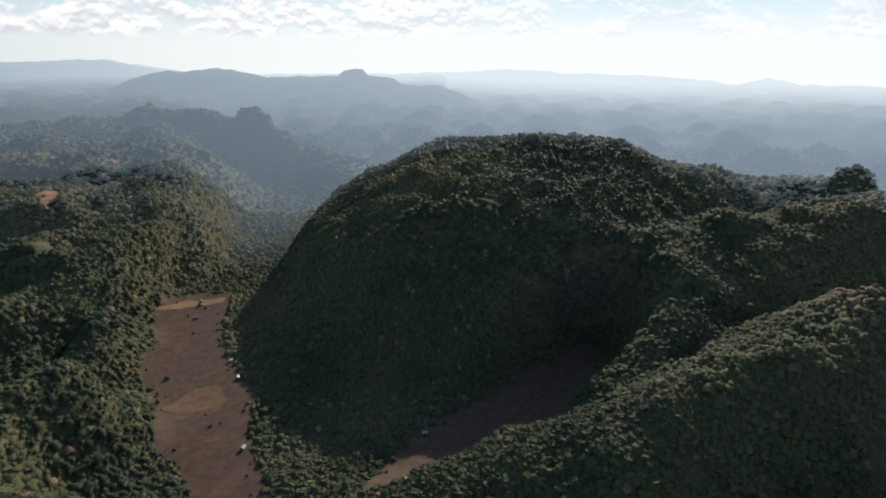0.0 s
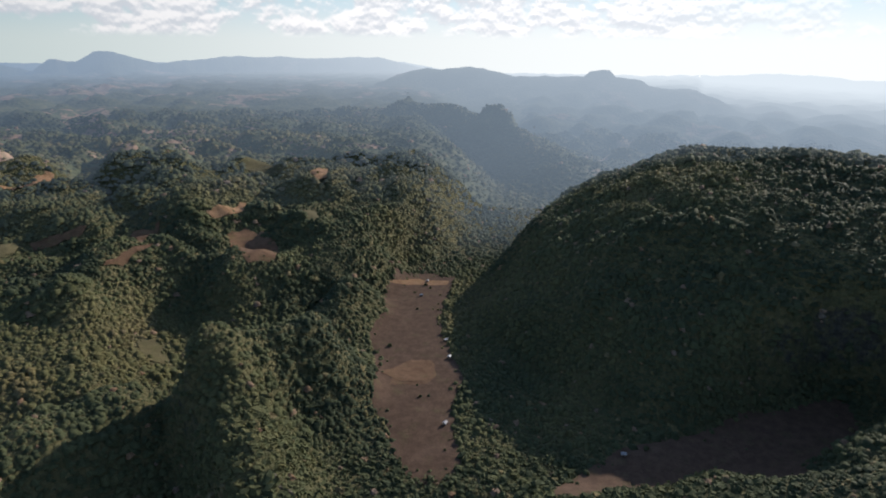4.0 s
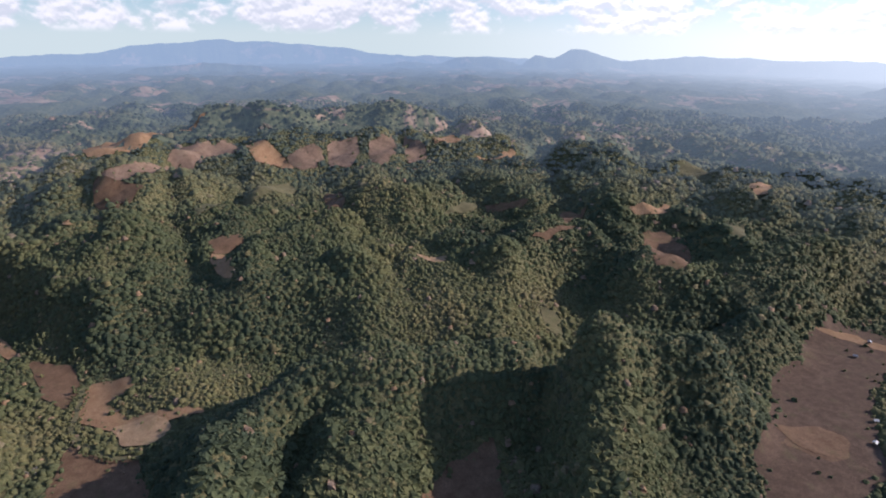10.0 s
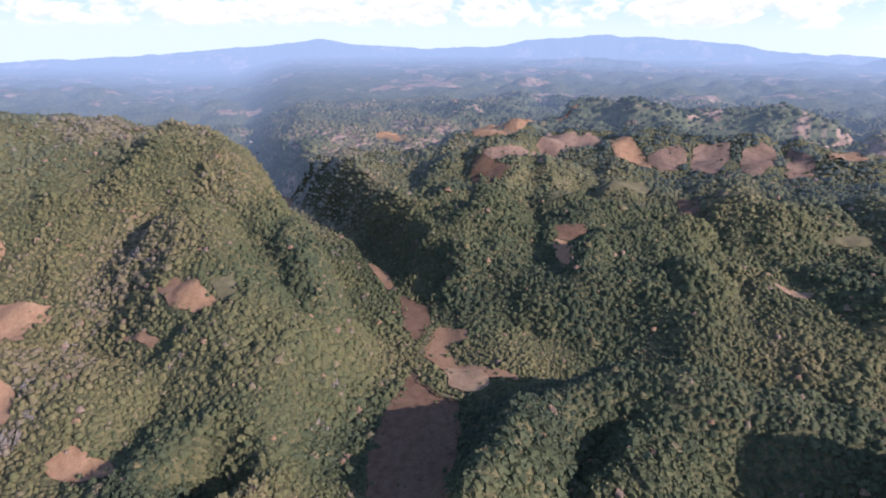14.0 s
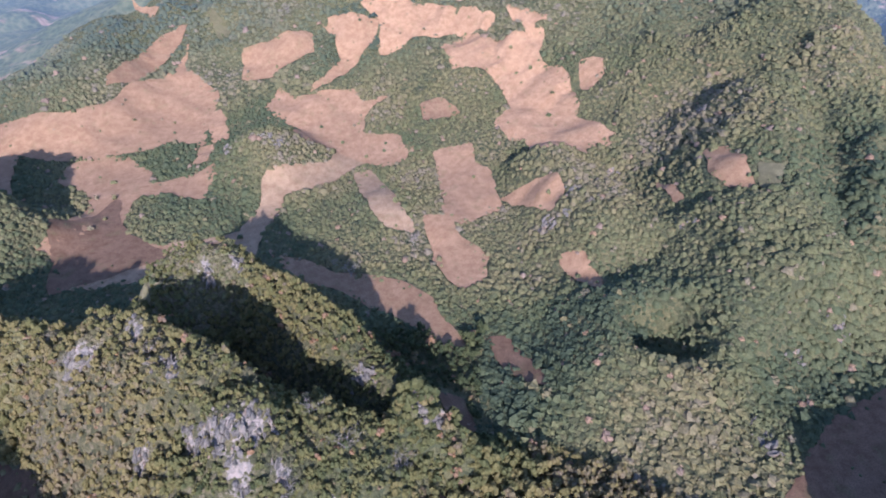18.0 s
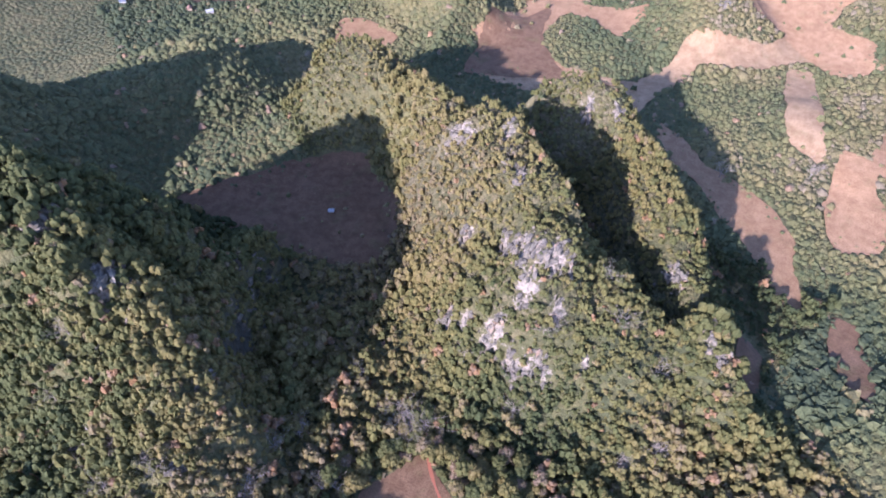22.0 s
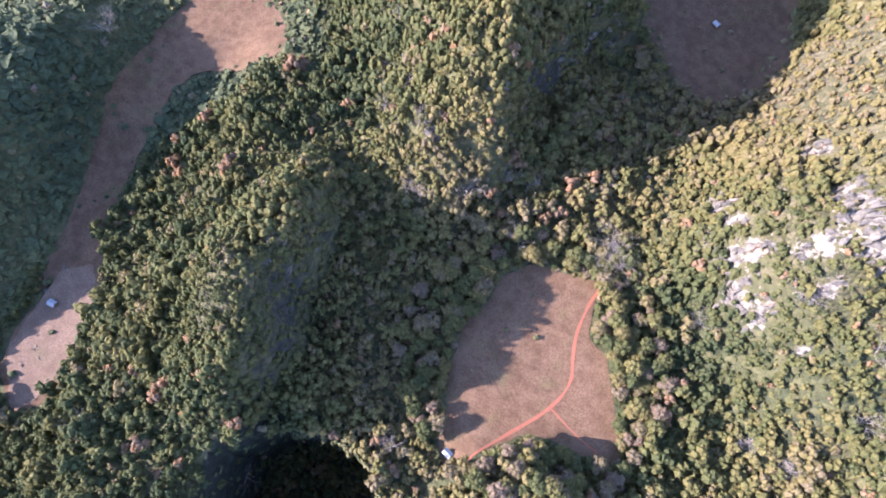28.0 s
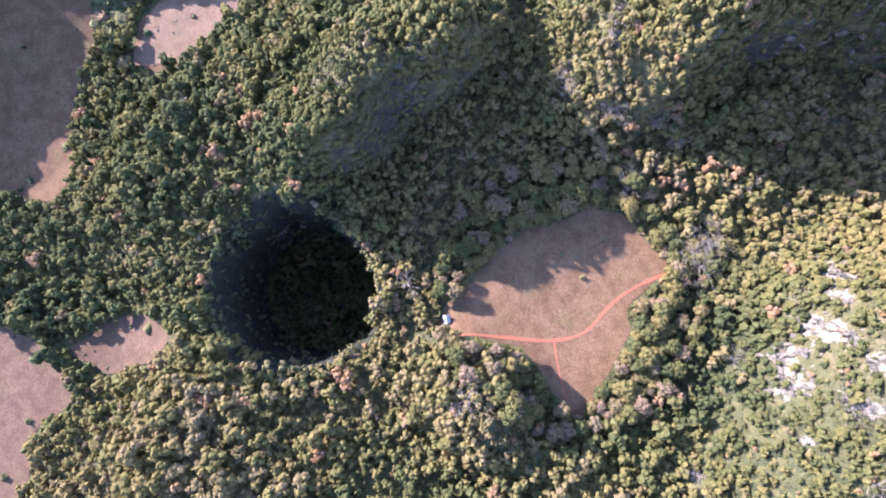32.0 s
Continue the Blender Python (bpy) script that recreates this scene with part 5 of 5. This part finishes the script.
outcrop(-393, -153, 14, 11, 5.0)
outcrop(-351, -150, 14, 13, 4.5)
outcrop(-362, -275, 8, 27, 4.0)
outcrop(129, 556, 5, 167, 4.0)


# ---- leafless trees ----
PALE_BARK = plain_material("pale_bare_twigs", (0.24, 0.2, 0.17), 0.9, 0.3, 1.0)


def bare_tree(seed, x, y, tall):
    r = random.Random(seed)
    rv, rq = [], []

    def limb(a, b, r0, r1):
        k = len(rv)
        for p, w in ((a, r0), (b, r1)):
            rv.extend([(p[0] + w * math.cos(g), p[1] + w * math.sin(g), p[2]) for g in (0, 1.57, 3.14, 4.71)])
        rq.extend([(k + i, k + (i + 1) % 4, k + 4 + (i + 1) % 4, k + 4 + i) for i in range(4)])

    def branch(p, v, n, w):
        q = (p[0] + v[0], p[1] + v[1], p[2] + v[2])
        limb(p, q, w, w * 0.6)
        if n:
            for _ in range(3):
                branch(q, (v[0] * 0.55 + r.gauss(0, 0.16), v[1] * 0.55 + r.gauss(0, 0.16), v[2] * 0.5 + r.uniform(0, 0.12)), n - 1, w * 0.55)

    thing = new("bare_tree")
    limb((0, 0, -0.1), (0, 0, 0.4), 0.035, 0.025)
    part("trunk", mesh_of("trunk", np.array(rv), np.array(rq), None, PALE_BARK), thing)
    rv, rq = [], []
    for k in range(5):
        g = k * 1.26 + r.uniform(-0.3, 0.3)
        branch((0, 0, 0.36), (0.26 * math.cos(g), 0.26 * math.sin(g), 0.26), 3, 0.022)
    part("bough", mesh_of("bough", np.array(rv), np.array(rq), None, PALE_BARK), thing)
    thing.matrix_basis = pose(x, y, stand(x, y), 0, 0, r.uniform(0, 360)) @ Matrix.Scale(tall, 4)
    return tagged(thing, "leafless tree with pale grey spreading branches", "tree", "leafless trees")


bare_tree(1, 49, -127, 10.8)
bare_tree(2, 35, -163, 8.4)
bare_tree(3, 291, 81, 10.8)
bare_tree(4, 53, -126, 10.8)
bare_tree(5, 200, -90, 8.4)
bare_tree(6, -175, -407, 10.8)
bare_tree(7, -109, -390, 9.6)
bare_tree(8, 82, -84, 9.6)
bare_tree(9, 76, 141, 8.4)
bare_tree(10, -15, 76, 8.4)
bare_tree(11, -39, -185, 9.6)
bare_tree(12, 92, -145, 8.4)
bare_tree(13, 50, -126, 9.6)
bare_tree(14, -73, -146, 8.4)
bare_tree(15, 3, -147, 8.4)
bare_tree(16, 175, -60, 7.2)
bare_tree(17, 199, -58, 7.2)
bare_tree(18, 122, -40, 8.4)
bare_tree(19, 113, -91, 8.4)
bare_tree(20, -9, -174, 7.2)
bare_tree(21, 35, -245, 6.0)
bare_tree(22, 74, -272, 6.0)
bare_tree(23, 114, -67, 8.4)
bare_tree(24, 181, -111, 6.0)
bare_tree(25, 210, -71, 7.2)
bare_tree(26, -29, -204, 7.2)
bare_tree(27, 55, -125, 10.8)
bare_tree(28, 67, -131, 8.4)
bare_tree(29, 112, -64, 8.4)
bare_tree(30, 124, -44, 8.4)
bare_tree(31, 147, -58, 8.4)
bare_tree(32, 172, -46, 8.4)
bare_tree(33, -64, -175, 8.4)
bare_tree(34, -56, -138, 7.2)
bare_tree(35, -3, -171, 7.2)
bare_tree(36, 10, -158, 7.2)
bare_tree(37, -37, -19, 8.4)
bare_tree(38, 14, 19, 8.4)
bare_tree(39, 171, 177, 8.4)
bare_tree(40, 30, 97, 8.4)
bare_tree(41, 108, -105, 8.4)

# ---- shrubs dotted over the fields ----
sx_, sy_ = scatter(0, 1000, 17.0, 150)
keep = field_mask(sx_, sy_, -3.0) & (hash01(np.round(sx_ * 3), np.round(sy_ * 3), 17) > 0.78)
near = np.hypot(sx_, sy_) < 480
wood("shrubs", sx_[keep & near], sy_[keep & near], 1.3, MIDDLE, LEAF, "small scattered green shrubs on the open fields", 150)
wood("shrubs", sx_[keep & ~near], sy_[keep & ~near], 2.2, MIDDLE, LEAF, "small scattered green shrubs on the open fields", 151)

# ragged regrowth along the field edges
ex, ey = scatter(0, 1060, 6.0, 155)
rim_of = field_mask(ex, ey, 1.0) & ~field_mask(ex, ey, -7.0) & (hash01(np.round(ex * 3), np.round(ey * 3), 19) > 0.62) & (np.hypot(ex, ey) > 140)
wood("shrubs", ex[rim_of], ey[rim_of], 2.1, COARSE, LEAF, "bushes and regrowth along the ragged edges of the fields", 156, False, 0.4, 0.8)


# ---- sky and cloud bank over the horizon ----
def cloud_material():
    m = Tree("sky_and_clouds")
    flat_ = m.node("ShaderNodeMapping", Vector=m.place)
    flat_.inputs["Scale"].default_value = (1.0, 1.0, 1.5)
    up = m.node("ShaderNodeMapping", Vector=flat_.outputs[0])
    up.inputs["Location"].default_value = (0, 0, 36)

    def puff(vec):
        big = m.node("ShaderNodeTexNoise", Vector=vec, Scale=1.0 / 430, Detail=10.0, Roughness=0.5).outputs["Fac"]
        small = m.node("ShaderNodeTexNoise", Vector=vec, Scale=1.0 / 105, Detail=6.0, Roughness=0.5).outputs["Fac"]
        return m.math("ADD", m.math("MULTIPLY", big, 0.76), m.math("MULTIPLY", small, 0.24))

    z = m.node("ShaderNodeSeparateXYZ", Vector=m.place).outputs["Z"]
    body, higher = puff(flat_.outputs[0]), puff(up.outputs[0])
    bank = m.math("ADD", body, m.math("MULTIPLY", m.step(z, 300.0, 430.0), 0.045))
    dense = m.math("MULTIPLY", m.step(bank, 0.455, 0.545), m.step(z, 285.0, 350.0))
    lit = m.step(m.math("SUBTRACT", body, higher), -0.045, 0.045)
    norm = m.node("ShaderNodeVectorMath")
    norm.operation = "NORMALIZE"
    m.put(norm.inputs[0], m.place)
    dot = m.node("ShaderNodeVectorMath")
    dot.operation = "DOT_PRODUCT"
    m.put(dot.inputs[0], norm.outputs[0])
    dot.inputs[1].default_value = SUN_FLAT
    side = m.step(dot.outputs["Value"], -0.1, 1.0)
    high = m.step(z, 250.0, 640.0)
    air = m.mix(side, m.mix(high, (0.42, 0.50, 0.48), (0.27, 0.41, 0.46)), m.mix(high, (0.84, 0.88, 0.86), (0.63, 0.78, 0.84)))
    cloud = m.mix(side, m.mix(lit, (0.46, 0.49, 0.52), (0.66, 0.66, 0.65)), m.mix(lit, (0.66, 0.7, 0.73), (1.02, 1.01, 0.98)))
    glow = m.node("ShaderNodeEmission", Color=m.mix(m.math("MULTIPLY", dense, m.math("SUBTRACT", 0.92, m.math("MULTIPLY", m.step(dot.outputs["Value"], 0.86, 1.0), 0.55))), air, cloud), Strength=1.0)
    clear = m.node("ShaderNodeBsdfTransparent")
    blend = m.node("ShaderNodeMixShader", Fac=m.step(z, 1000.0, 760.0))
    m.t.links.new(clear.outputs[0], blend.inputs[1])
    m.t.links.new(glow.outputs[0], blend.inputs[2])
    m.surface(blend.outputs[0])
    return m.mat


turns = 240
a = np.arange(turns) * 2 * np.pi / turns
cv = np.concatenate([np.stack((-4880 * np.sin(a), 4880 * np.cos(a), np.full(turns, z)), -1) for z in (-40.0, 300.0, 700.0, 1000.0)])
i, j = np.arange(3)[:, None] * turns, np.arange(turns)[None, :]
cq = np.stack((i + j, i + (j + 1) % turns, i + turns + (j + 1) % turns, i + turns + j), -1).reshape(-1, 4)
clouds = tagged(new("backdrop_clouds", mesh_of("backdrop_clouds", cv, cq, material=cloud_material())), "bank of white cumulus clouds in a pale sky over the horizon", "clouds", kind="structure")
clouds.visible_shadow = False
